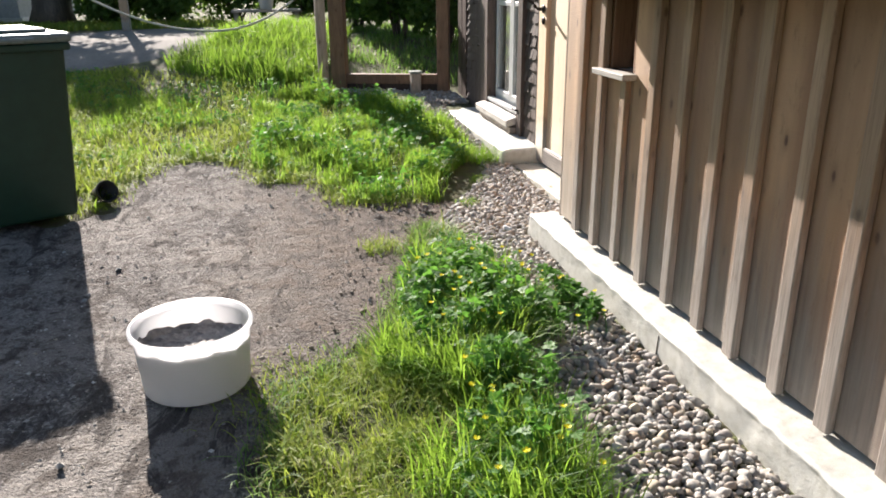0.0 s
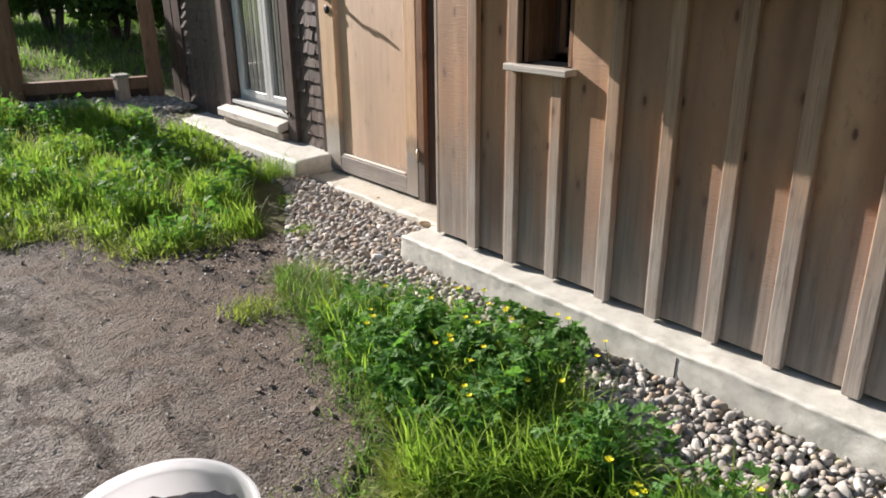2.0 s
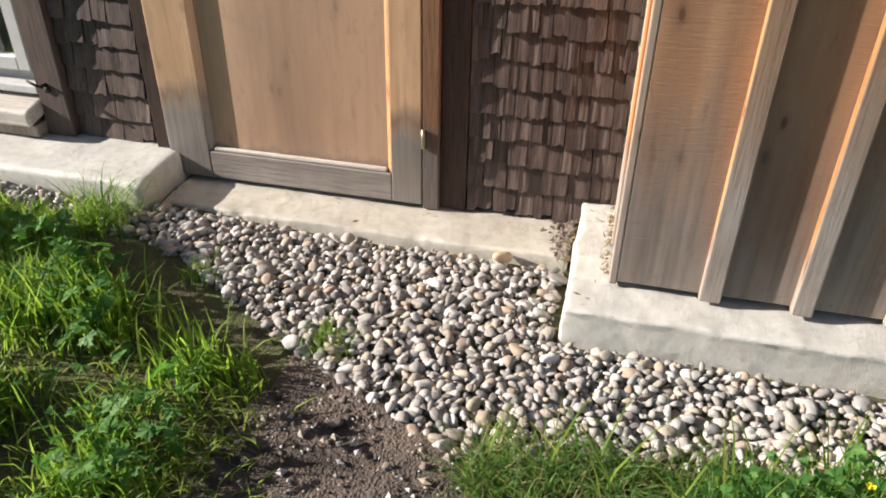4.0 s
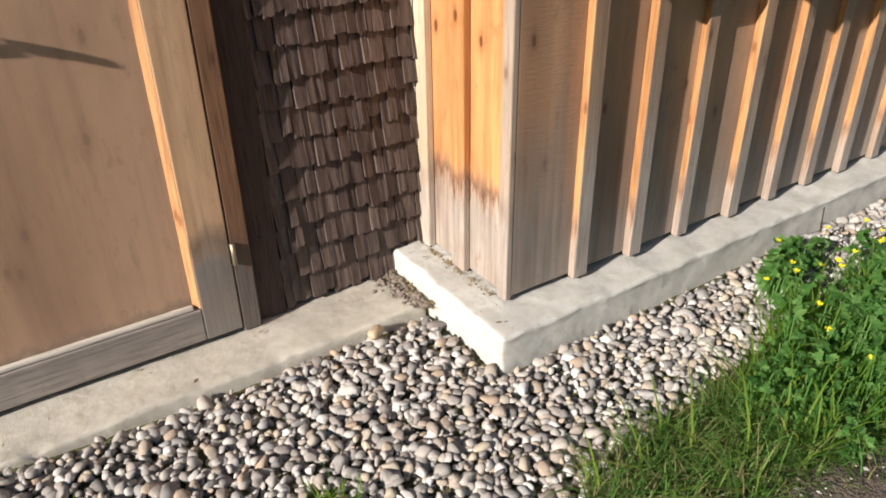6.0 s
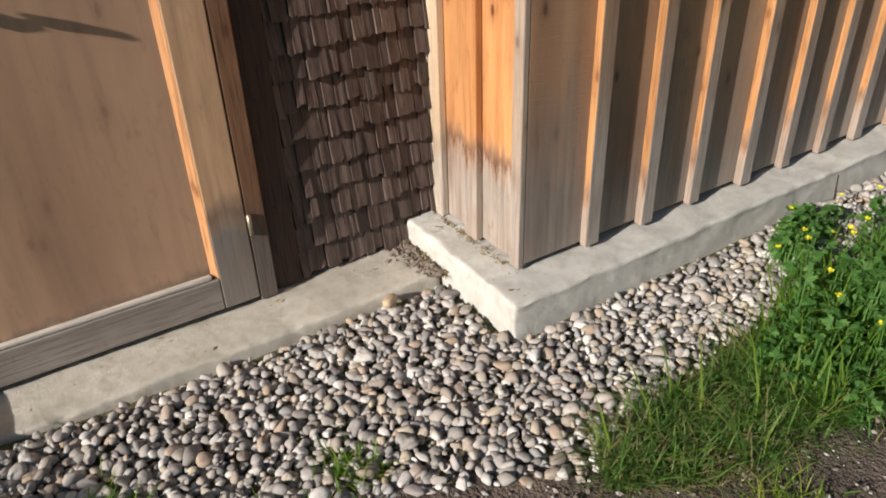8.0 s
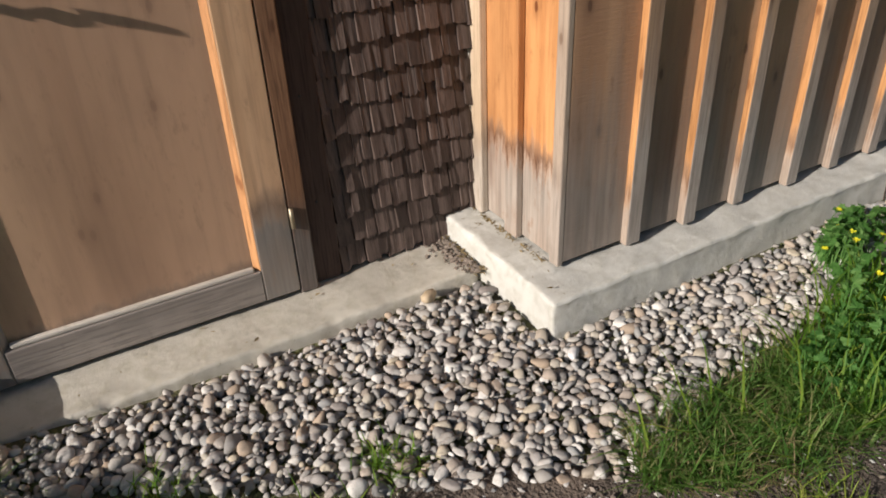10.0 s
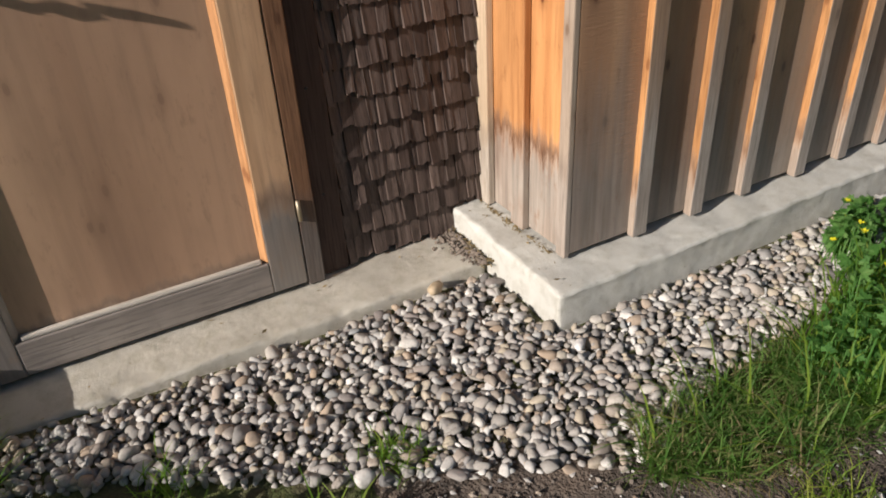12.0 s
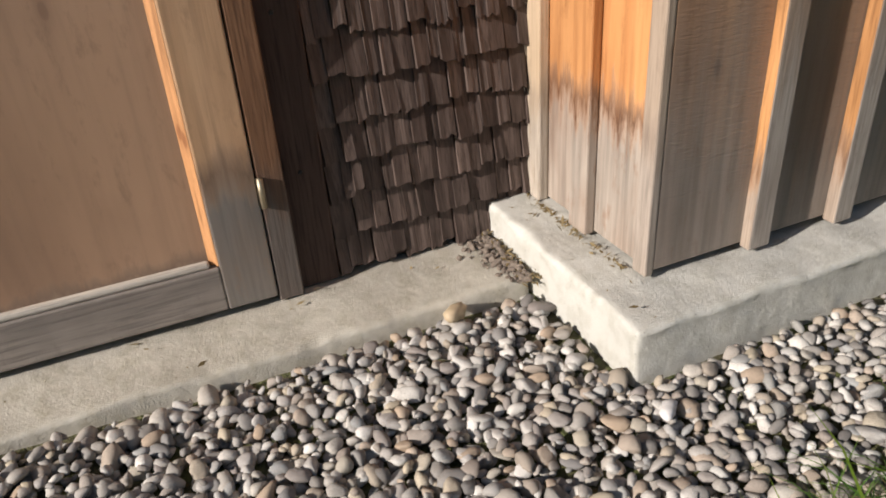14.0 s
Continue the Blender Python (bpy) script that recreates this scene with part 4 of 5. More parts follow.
# ---- wheelie bin ----
def wheelie_bin():
    b = thing("wheelie_bin", "dark green plastic wheelie bin with a shiny lid", "bin", (-2.86, 1.05, 0.012), 28)
    w, d, h = 0.29, 0.34, 0.98

    def taper(bm, x, y, z0, z1, s):
        vs = []
        for z, k in ((z0, s), (z1, 1.0)):
            vs.append([bm.verts.new((sx * x * k, sy * y * k, z)) for sx, sy in ((-1, -1), (1, -1), (1, 1), (-1, 1))])
        for k in range(4):
            bm.faces.new((vs[0][k], vs[0][(k + 1) % 4], vs[1][(k + 1) % 4], vs[1][k]))
        bm.faces.new(vs[0][::-1])
        bm.faces.new(vs[1])
        return bm

    bm = taper(bmesh.new(), w, d, 0.03, h, 0.80)
    bmesh.ops.bevel(bm, geom=bm.edges[:], offset=0.03, segments=4, affect="EDGES", profile=0.5)
    part("body", bm, M_BIN, b, smooth=True)
    part("rim", box(-w - 0.022, w + 0.022, -d - 0.022, d + 0.022, h - 0.045, h - 0.004, 0.012, 3), M_BIN, b)
    bm = box(-w - 0.03, w + 0.03, -d - 0.035, d + 0.02, h - 0.003, h + 0.045, 0.018, 3)
    box(-w + 0.06, w - 0.06, -d + 0.06, d - 0.08, h + 0.0455, h + 0.065, 0.009, 2, bm)
    lid = part("lid", bm, M_LID, b, "glossy lid with sun glare in its lighter colour")
    part("lid_grip", box(-0.14, 0.14, -d - 0.062, -d - 0.0355, h + 0.006, h + 0.028, 0.008, 2), M_LID, lid)
    bm = bmesh.new()
    tube(bm, [(-w + 0.02, d + 0.075, h - 0.01), (w - 0.02, d + 0.075, h - 0.01)], [0.016, 0.016], 12)
    for sx in (-1, 1):
        tube(bm, [(sx * (w - 0.03), d + 0.01, h - 0.02), (sx * (w - 0.03), d + 0.075, h - 0.01)], [0.014, 0.014], 10)
    part("handle_bar", bm, M_BIN, b, smooth=True)
    for sx in (-1, 1):
        bm = bmesh.new()
        x = sx * (w - 0.04)
        tube(bm, [(x - 0.022, d * 0.8 + 0.06, 0.10), (x - 0.018, d * 0.8 + 0.06, 0.10), (x + 0.018, d * 0.8 + 0.06, 0.10), (x + 0.022, d * 0.8 + 0.06, 0.10)], [0.088, 0.1, 0.1, 0.088], 28)
        wh = part("wheel", bm, M_BLACK, b, smooth=True)
        part("hub", tube(bmesh.new(), [(x - 0.025, d * 0.8 + 0.06, 0.10), (x + 0.025, d * 0.8 + 0.06, 0.10)], [0.03, 0.03], 14), M_BIN, wh)
    part("axle", tube(bmesh.new(), [(-w + 0.07, d * 0.8 + 0.06, 0.10), (w - 0.07, d * 0.8 + 0.06, 0.10)], [0.011, 0.011], 10), M_IRON, b)


wheelie_bin()

pot = thing("plant_pot", "small black plastic pot lying in the grass by the bin", "pot", (-2.50, 1.28, 0.045), 40)
bm = bmesh.new()
rings = lathe(bm, [(0.045, 0.0), (0.062, 0.115), (0.068, 0.117), (0.068, 0.13), (0.058, 0.13), (0.042, 0.006)], 24)
bm.faces.new(rings[0][::-1])
bm.faces.new(rings[-1])
bmesh.ops.transform(bm, matrix=pose(0, 0, 0.01, 70, 0, 0), verts=bm.verts)
part("shell", bm, M_BLACK, pot, smooth=True)

# ---- rope slung across the lawn ----
rope_pts = []
for k in range(49):
    x = -5.0 + k * (4.15 / 48)
    rope_pts.append((x, 4.55, 1.30 - 0.70 * (x + 3.30) if x < -3.30 else 0.822 + 0.255 * (x + 1.93) ** 2 if x < -1.93 else 0.822 + 0.46 * (x + 1.93) ** 2))
tagged(mesh_object("rope", tube(bmesh.new(), rope_pts, [0.011] * 49, 8), M_ROPE, True), "pale rope sagging between two posts above the lawn", "rope")
lp = thing("line_post", "slim round wooden post holding the rope", "post", (-5.04, 4.55, 0.25))
part("pole", tube(bmesh.new(), [(0, 0, -0.1), (0, 0, 2.45)], [0.045, 0.04], 14), M_GREYWOOD, lp, smooth=True)


# ---- distance behind the lawn ----
def leaf_cloud(centres, count, size, seed):
    """Many small leaves about a set of (x, y, z, radius) clumps."""
    r = np.random.default_rng(seed)
    c = np.array(centres)
    pick = r.integers(0, len(c), count)
    v = r.normal(size=(count, 3))
    v /= np.linalg.norm(v, axis=1)[:, None]
    rad = c[pick, 3] * (0.55 + 0.5 * r.random(count))
    pos = c[pick, :3] + v * rad[:, None] * np.array([1, 1, 0.85])
    a, b = r.normal(size=(count, 3)), r.normal(size=(count, 3))
    a /= np.linalg.norm(a, axis=1)[:, None]
    b -= a * (a * b).sum(1)[:, None]
    b /= np.linalg.norm(b, axis=1)[:, None]
    s = size * (0.6 + 0.8 * r.random(count))[:, None]
    quads = np.stack([pos - a * s, pos - b * s * 0.55, pos + a * s, pos + b * s * 0.55], 1)
    return quads.reshape(-1, 3).tolist(), [(4 * i, 4 * i + 1, 4 * i + 2, 4 * i + 3) for i in range(count)]


def shrub(x, y, radius, high, seed, label):
    z0 = float(ground_z(np.array(x), np.array(y)))
    s = thing("shrub", label, "shrub", (x, y, z0))
    r = random.Random(seed)
    stems = bmesh.new()
    clumps = []
    for k in range(9):
        a, ln = r.uniform(0, 6.28), r.uniform(0.5, 1.0)
        tip = (math.cos(a) * radius * 0.7 * ln, math.sin(a) * radius * 0.7 * ln, high * r.uniform(0.4, 0.85))
        tube(stems, [(math.cos(a) * 0.06, math.sin(a) * 0.06, -0.03), tuple(c * 0.5 + 0.02 for c in tip), tip], [0.03, 0.02, 0.008], 6)
        clumps.append((*tip, radius * r.uniform(0.3, 0.5)))
        clumps.append((tip[0] * 0.8, tip[1] * 0.8, tip[2] * 0.45, radius * r.uniform(0.3, 0.45)))
    part("woody_base", stems, M_BARK, s)
    verts, faces = leaf_cloud(clumps, 4200, 0.055, seed)
    lv = raw("leaves", verts, faces, M_HEDGE)
    lv.parent = s
    lv["kind"] = "stuff"


def tree(x, y, trunk, high, seed):
    z0 = float(ground_z(np.array(x), np.array(y)))
    t = thing("tree", "old garden tree with a dark rough trunk", "tree", (x, y, z0))
    r = random.Random(seed)
    bm = bmesh.new()
    pts = [(0, 0, -0.1), (0.02, 0.0, 0.25), (0.05, 0.03, 0.9), (0.0, 0.06, 1.7), (0.06, 0.0, high * 0.7)]
    tube(bm, pts, [trunk * 1.5, trunk * 1.1, trunk, trunk * 0.8, trunk * 0.4], 12)
    clumps = []
    for k in range(8):
        a, z = k * 0.8 + r.uniform(-0.3, 0.3), r.uniform(1.6, high * 0.65)
        tip = (math.cos(a) * r.uniform(0.7, 1.3), math.sin(a) * r.uniform(0.7, 1.3), z + r.uniform(0.3, 0.9))
        tube(bm, [(0.02, 0.03, z - 0.2), (tip[0] * 0.5, tip[1] * 0.5, z + 0.25), tip], [trunk * 0.4, trunk * 0.25, 0.015], 7)
        clumps.append((*tip, r.uniform(0.35, 0.6)))
        clumps.append((tip[0] * 0.6, tip[1] * 0.6, tip[2] + 0.3, r.uniform(0.3, 0.5)))
    part("trunk", bm, M_BARK, t, smooth=True)
    verts, faces = leaf_cloud(clumps, 4200, 0.06, seed)
    cr = raw("crown", verts, faces, M_HEDGE)
    cr.parent = t
    cr["kind"] = "stuff"


tree(-5.1, 11.3, 0.30, 3.4, 5)
tree(0.9, 11.5, 0.15, 3.4, 8)
# the nearer shrubs at the gateway are added to shade the ground behind it
for k, (x, y, rd, hg) in enumerate([(-6.6, 10.6, 0.8, 1.2), (-4.2, 11.0, 0.75, 1.3), (-3.1, 11.2, 0.9, 1.5), (-2.0, 11.4, 0.9, 1.6), (-0.9, 11.6, 0.9, 1.6),
                                    (-0.1, 8.8, 0.8, 1.7), (0.35, 7.2, 0.75, 1.9), (0.8, 6.4, 0.6, 1.7), (1.5, 6.3, 0.8, 1.9), (2.4, 6.4, 0.9, 1.9), (3.6, 6.6, 1.0, 1.9)]):
    shrub(x, y, rd, hg, 40 + k, "dense dark green garden shrub behind the lane and gateway")
fp = thing("fence_post", "pale brown wooden post beside the lane", "post", (-3.55, 9.2, 0.45))
part("pole", box(-0.06, 0.06, -0.06, 0.06, -0.1, 1.7, 0.008, 2), M_DOORFRAME, fp)

tub = thing("planter", "tapered white planter standing on a grey garden table", "planter", (-1.45, 9.7, 0.86))
bm = bmesh.new()
rings = lathe(bm, [(0.09, 0.0), (0.17, 0.34), (0.19, 0.345), (0.19, 0.37), (0.165, 0.37), (0.085, 0.02)], 28)
bm.faces.new(rings[0][::-1])
bm.faces.new(rings[-1])
part("shell", bm, M_BUCKET, tub, smooth=True)
tz = float(ground_z(np.array(-1.45), np.array(9.7)))
tab = thing("garden_table", "grey wooden garden table behind tall grass", "table", (-1.45, 9.7, tz))
top = 0.858 - tz
part("tabletop", box(-0.55, 0.55, -0.35, 0.35, top - 0.035, top, 0.006, 2), M_GREYWOOD, tab)
for sx in (-1, 1):
    for sy in (-1, 1):
        part("leg", box(sx * 0.48 - 0.03, sx * 0.48 + 0.03, sy * 0.29 - 0.03, sy * 0.29 + 0.03, -0.05, top - 0.0355, 0.004), M_GREYWOOD, tab)

house = thing("neighbour_house", "neighbouring house with plain light grey rendered walls", "house", (-9.1, 14.5, 0.45))
part("wall", box(-3.2, 3.2, -2.2, 2.2, -0.4, 2.5, 0.01), M_PLASTER, house)
part("base_course", box(-3.24, 3.24, -2.24, 2.24, -0.4, 0.25, 0.01), M_CONC, house)
bm = bmesh.new()
vs = [bm.verts.new(p) for p in ((-3.5, -2.6, 2.45), (3.5, -2.6, 2.45), (3.5, 2.6, 2.45), (-3.5, 2.6, 2.45), (-3.5, 0, 3.9), (3.5, 0, 3.9))]
for f in ((0, 1, 5, 4), (2, 3, 4, 5), (1, 2, 5), (3, 0, 4), (3, 2, 1, 0)):
    bm.faces.new([vs[i] for i in f])
part("roof", bm, M_TILE, house)


# ---- pebbles ----
PEBBLED = [(-0.80, -3.7), (-0.74, -2.2), (-0.71, -1.84), (-0.64, -1.25), (-0.50, -1.05), (-0.47, -0.5), (-0.50, -0.1), (-0.60, 0.15), (-0.62, 0.26), (-0.50, 0.53), (-0.34, 0.80), (-0.15, 1.12), (0.0, 1.45),
           (-0.02, 2.4), (-0.2, 3.3), (-0.5, 3.85), (-0.75, 4.25), (0.33, 3.98), (0.40, 3.7), (0.40, 3.53), (0.14, 3.525), (0.137, 1.525), (0.20, 1.51), (0.20, 0.160), (-0.152, 0.148), (-0.150, -3.7)]
_ico = bmesh.new()
bmesh.ops.create_icosphere(_ico, subdivisions=2, radius=1.0)
ICO_V = np.array([v.co[:] for v in _ico.verts])
ICO_F = np.array([[v.index for v in f.verts] for f in _ico.faces])
_ico.free()


def pebble_shape(seed):
    """A river stone of unit size: a ball with worn flats."""
    r = random.Random(seed)
    cuts = [(Vector((r.gauss(0, 1), r.gauss(0, 1), r.gauss(0, 1))).normalized(), r.uniform(0.50, 0.85)) for _ in range(8)]
    out = []
    for v in ICO_V:
        p = Vector(v)
        p *= 1 + 0.22 * noise.noise(p * 1.1 + Vector((seed * 3.7, 0, 0))) + 0.07 * noise.noise(p * 2.4 + Vector((0, seed * 1.9, 0)))
        for n, d in cuts:
            over = p.dot(n) - d
            if over > 0:
                p -= n * over * 0.92
        out.append(p[:])
    return np.array(out) * 1.22


PEB_SHAPES = [pebble_shape(k) for k in range(22)]


def pebble_places(poly, pitch, seed):
    r = np.random.default_rng(seed)
    p = np.array(poly)
    xs = np.arange(p[:, 0].min(), p[:, 0].max(), pitch)
    ys = np.arange(p[:, 1].min(), p[:, 1].max(), pitch)
    gx, gy = [a.ravel() for a in np.meshgrid(xs, ys)]
    gx, gy = gx + r.uniform(-0.55, 0.55, len(gx)) * pitch, gy + r.uniform(-0.55, 0.55, len(gy)) * pitch
    k = inside(gx, gy, poly)
    return gx[k], gy[k], r


def stone_matrix(x, y, z, s, r):
    a, b, c = r.uniform(0, 2 * np.pi), r.normal(0, 0.35), r.normal(0, 0.35)
    m = Euler((b, c, a)).to_matrix().to_4x4()
    return Matrix.Translation((x, y, z)) @ m @ Matrix.Diagonal((s * r.uniform(0.95, 1.6), s * r.uniform(0.75, 1.1), s * r.uniform(0.55, 0.9), 1))


def build_pebbles():
    bed = thing("pebble_bed", "bed of rounded grey and tan river pebbles along the house", "pebbles", kind="structure")
    meshes = []
    for s in PEB_SHAPES:
        me = bpy.data.meshes.new("pebble")
        me.from_pydata(s.tolist(), [], ICO_F.tolist())
        me.polygons.foreach_set("use_smooth", [True] * len(me.polygons))
        me.materials.append(M_PEB)
        meshes.append(me)
    verts, faces, n, singles = [], [], 0, 0
    for layer, (pitch, seed) in enumerate(((0.0215, 21), (0.0238, 22))):
        gx, gy, r = pebble_places(PEBBLED, pitch, seed)
        for x, y in zip(gx, gy):
            s = float(np.clip(r.lognormal(math.log(0.0102), 0.28), 0.0056, 0.019)) * (0.9 if layer == 0 else 1.08)
            z = float(ground_z(np.array(x), np.array(y))) + (-0.012 if layer == 0 else 0.002) + r.uniform(0, 0.009)
            if layer == 1 and r.random() < 0.07:
                continue
            m = stone_matrix(x, y, z, s, r)
            if layer == 1 and singles < 300 and -0.36 < x < 0.19 and 0.16 < y < 0.72:
                ob = new("pebble", meshes[r.integers(len(meshes))])
                ob.matrix_basis = m
                ob.parent = bed
                singles += 1
                continue
            sh = PEB_SHAPES[r.integers(len(PEB_SHAPES))]
            mm = np.array(m)
            verts.append(sh @ mm[:3, :3].T + mm[:3, 3])
            faces.append(ICO_F + n)
            n += len(sh)
    ob = raw("pebbles", np.concatenate(verts).tolist(), np.concatenate(faces).tolist(), M_PEBS, True)
    ob.parent = bed
    ob["kind"] = "stuff"
    # the pale square chip and the large tan stone at the corner
    for nm, at, sc, col, lab in (("stone_chip", (-0.235, 0.140, 0.022), (0.027, 0.015, 0.012), (0.72, 0.71, 0.69), "flat white stone chip lying on the pebbles"),
                                 ("tan_stone", (0.188, 0.338, 0.030), (0.030, 0.021, 0.017), (0.48, 0.38, 0.25), "larger smooth tan stone by the step")):
        me = bpy.data.meshes.new(nm)
        me.from_pydata((PEB_SHAPES[3] * np.array(sc)).tolist(), [], ICO_F.tolist())
        me.polygons.foreach_set("use_smooth", [True] * len(me.polygons))
        me.materials.append(plain(nm, col, 0.7, vary=0.25, scale=60))
        o = new(nm, me)
        o.matrix_basis = pose(*at, 8, 12, -50)
        tagged(o, lab, "stone")


# ---- loose grit on the asphalt ----
def build_grit():
    r = np.random.default_rng(77)
    n = 9500
    x, y = r.uniform(-2.6, -0.35, n), r.uniform(-2.6, 2.2, n)
    k = inside(x, y, PAVED)
    x, y = x[k], y[k]
    edge = np.clip((x + 1.5) / 0.8, 0.25, 1.0)
    k = r.random(len(x)) < edge
    x, y = x[k], y[k]
    verts, faces, c = [], [], 0
    base = np.array([(1, 0, 0), (-1, 0.1, 0), (0, 1, 0.1), (0.1, -1, 0), (0, 0, 1), (0, 0, -1)], float)
    tri = np.array([(0, 2, 4), (2, 1, 4), (1, 3, 4), (3, 0, 4), (2, 0, 5), (1, 2, 5), (3, 1, 5), (0, 3, 5)])
    for px, py in zip(x, y):
        s = float(np.clip(r.lognormal(math.log(0.0038), 0.5), 0.0018, 0.013))
        a = r.uniform(0, 6.28)
        rot = np.array([(math.cos(a), -math.sin(a), 0), (math.sin(a), math.cos(a), 0), (0, 0, 1)])
        v = (base * (1 + r.normal(0, 0.2, (6, 3)))) * s * np.array([1.2, 1, 0.7])
        verts.append(v @ rot.T + np.array([px, py, float(ground_z(np.array(px), np.array(py))) + 0.006 + s * 0.4]))
        faces.append(tri + c)
        c += 6
    ob = raw("grit", np.concatenate(verts).tolist(), np.concatenate(faces).tolist(), M_PEBS)
    tagged(ob, "loose grey grit scattered on the asphalt", "grit", kind="stuff")


def build_clods():
    """Crumbs of dry soil along the broken edge of the asphalt."""
    r = np.random.default_rng(79)
    line = np.array([(-1.45, -1.25), (-1.16, -0.95), (-1.0, -0.55), (-0.86, -0.2), (-0.76, 0.1), (-0.62, 0.38), (-0.45, 0.70)])
    verts, faces, c = [], [], 0
    for _ in range(220):
        s = r.uniform(0, len(line) - 1.001)
        k = int(s)
        p = line[k] + (line[k + 1] - line[k]) * (s - k) + np.array([-abs(r.normal(0, 0.17)) + 0.05, r.normal(0, 0.05)])
        size = float(np.clip(r.lognormal(math.log(0.0040), 0.5), 0.0018, 0.012))
        sh = PEB_SHAPES[r.integers(len(PEB_SHAPES))]
        m = np.array(stone_matrix(p[0], p[1], float(ground_z(np.array(p[0]), np.array(p[1]))) + 0.006 + size * 0.3, size, r))
        verts.append(sh @ m[:3, :3].T + m[:3, 3])
        faces.append(ICO_F + c)
        c += len(sh)
    ob = raw("soil_crumbs", np.concatenate(verts).tolist(), np.concatenate(faces).tolist(), M_CLOD)
    tagged(ob, "crumbs of dry brown soil along the asphalt edge", "soil", kind="stuff")


def build_rubble():
    """Grit and earth washed into the angle between plinth and step."""
    r = np.random.default_rng(81)
    verts, faces, c = [], [], 0
    for _ in range(340):
        u = r.beta(1.3, 1.1)
        px, py = 0.20 + 0.26 * u, 0.146 + abs(r.normal(0, 0.016 + 0.022 * u))
        size = float(np.clip(r.lognormal(math.log(0.0034), 0.5), 0.0014, 0.010))
        sh = PEB_SHAPES[r.integers(len(PEB_SHAPES))]
        m = np.array(stone_matrix(px, py, 0.034 + size * 0.4 + max(0.0, 0.012 - abs(py - 0.146) * 0.5), size, r))
        verts.append(sh @ m[:3, :3].T + m[:3, 3])
        faces.append(ICO_F + c)
        c += len(sh)
    ob = raw("rubble", np.concatenate(verts).tolist(), np.concatenate(faces).tolist(), M_CLOD)
    tagged(ob, "grit and crumbs washed into the corner of the step", "grit", kind="stuff")


build_clods()
build_rubble()


# ---- grass ----
def blades(name, x, y, h, lean, width, mat, seed, label, lift=-0.01):
    r = np.random.default_rng(seed)
    n = len(x)
    a = r.uniform(0, 2 * np.pi, n)
    tw = a + np.pi / 2 + r.normal(0, 0.4, n)
    d, s = np.stack([np.cos(a), np.sin(a), np.zeros(n)], 1), np.stack([np.cos(tw), np.sin(tw), np.zeros(n)], 1)
    base = np.stack([x, y, ground_z(x, y) + lift], 1)
    rows = []
    for t, w in ((0.0, 0.8), (0.4, 1.0), (0.75, 0.62)):
        c = base + d * (lean * h * t ** 2)[:, None] + np.array([0, 0, 1.0]) * (h * (t - 0.35 * lean * t ** 2))[:, None]
        rows += [c - s * (width * w / 2)[:, None], c + s * (width * w / 2)[:, None]]
    tip = base + d * (lean * h)[:, None] + np.array([0, 0, 1.0]) * (h * (1 - 0.45 * lean))[:, None]
    v = np.stack(rows + [tip], 1).reshape(-1, 3)
    o = 7 * np.arange(n)
    quads = np.concatenate([np.stack([o, o + 1, o + 3, o + 2], 1), np.stack([o + 2, o + 3, o + 5, o + 4], 1)]).tolist()
    tris = np.stack([o + 4, o + 5, o + 6], 1).tolist()
    ob = raw(name, v.tolist(), quads + tris, mat, True)
    return tagged(ob, label, "grass", kind="stuff")


def scatter(poly, count, seed, clump=0.0, clumps=0):
    r = np.random.default_rng(seed)
    p = np.array(poly)
    lo, hi = p.min(0), p.max(0)
    n = int(count * 2.5)
    if clumps:
        c = r.uniform(lo, hi, (clumps, 2))
        q = c[r.integers(0, clumps, n)] + r.normal(0, clump, (n, 2))
    else:
        q = r.uniform(lo, hi, (n, 2))
    k = inside(q[:, 0], q[:, 1], poly)
    q = q[k][:count]
    return q[:, 0], q[:, 1], r


STRIP = [(-1.55, -3.4), (-1.50, -1.85), (-1.40, -1.36), (-1.02, -1.02), (-0.90, -0.6), (-0.80, -0.25), (-0.55, -0.22), (-0.46, -0.5), (-0.48, -1.05), (-0.62, -1.3), (-0.68, -1.9), (-0.74, -3.4)]
TONGUE = [(-0.84, -0.45), (-0.81, -0.18), (-0.82, 0.02), (-0.74, 0.18), (-0.66, 0.29), (-0.60, 0.26), (-0.51, 0.20), (-0.52, 0.06), (-0.54, -0.11), (-0.53, -0.28), (-0.54, -0.40)]
LAWN = [(-1.04, 0.90), (-0.64, 0.80), (-0.47, 0.80), (-0.40, 0.95), (-0.32, 1.2), (-0.20, 1.50), (0.0, 1.72), (0.05, 2.2), (-0.1, 3.1), (-0.55, 3.8), (-0.9, 4.2), (-1.6, 4.2), (-1.6, 1.9), (-1.52, 1.40), (-1.18, 1.40)]
BACK = [(-5.5, 1.9), (-3.4, 1.3), (-2.62, 0.95), (-2.48, 1.02), (-2.40, 1.55), (-2.24, 2.02), (-1.95, 2.06), (-1.60, 1.88), (-1.5, 4.3), (-3.0, 5.5), (-6.0, 5.2)]
BANK = [(-2.55, 5.3), (-1.5, 4.2), (-0.95, 4.2), (-0.9, 4.6), (-0.3, 7.5), (-0.9, 8.2), (-1.6, 6.9), (-2.3, 5.8)]
BEYOND = [(-7.0, 9.7), (-2.2, 9.8), (-2.2, 11.4), (-7.0, 11.4)]
BEHIND = [(-0.75, 4.55), (0.35, 4.25), (3.5, 4.6), (3.5, 9.6), (-0.6, 9.2), (-0.3, 7.0)]


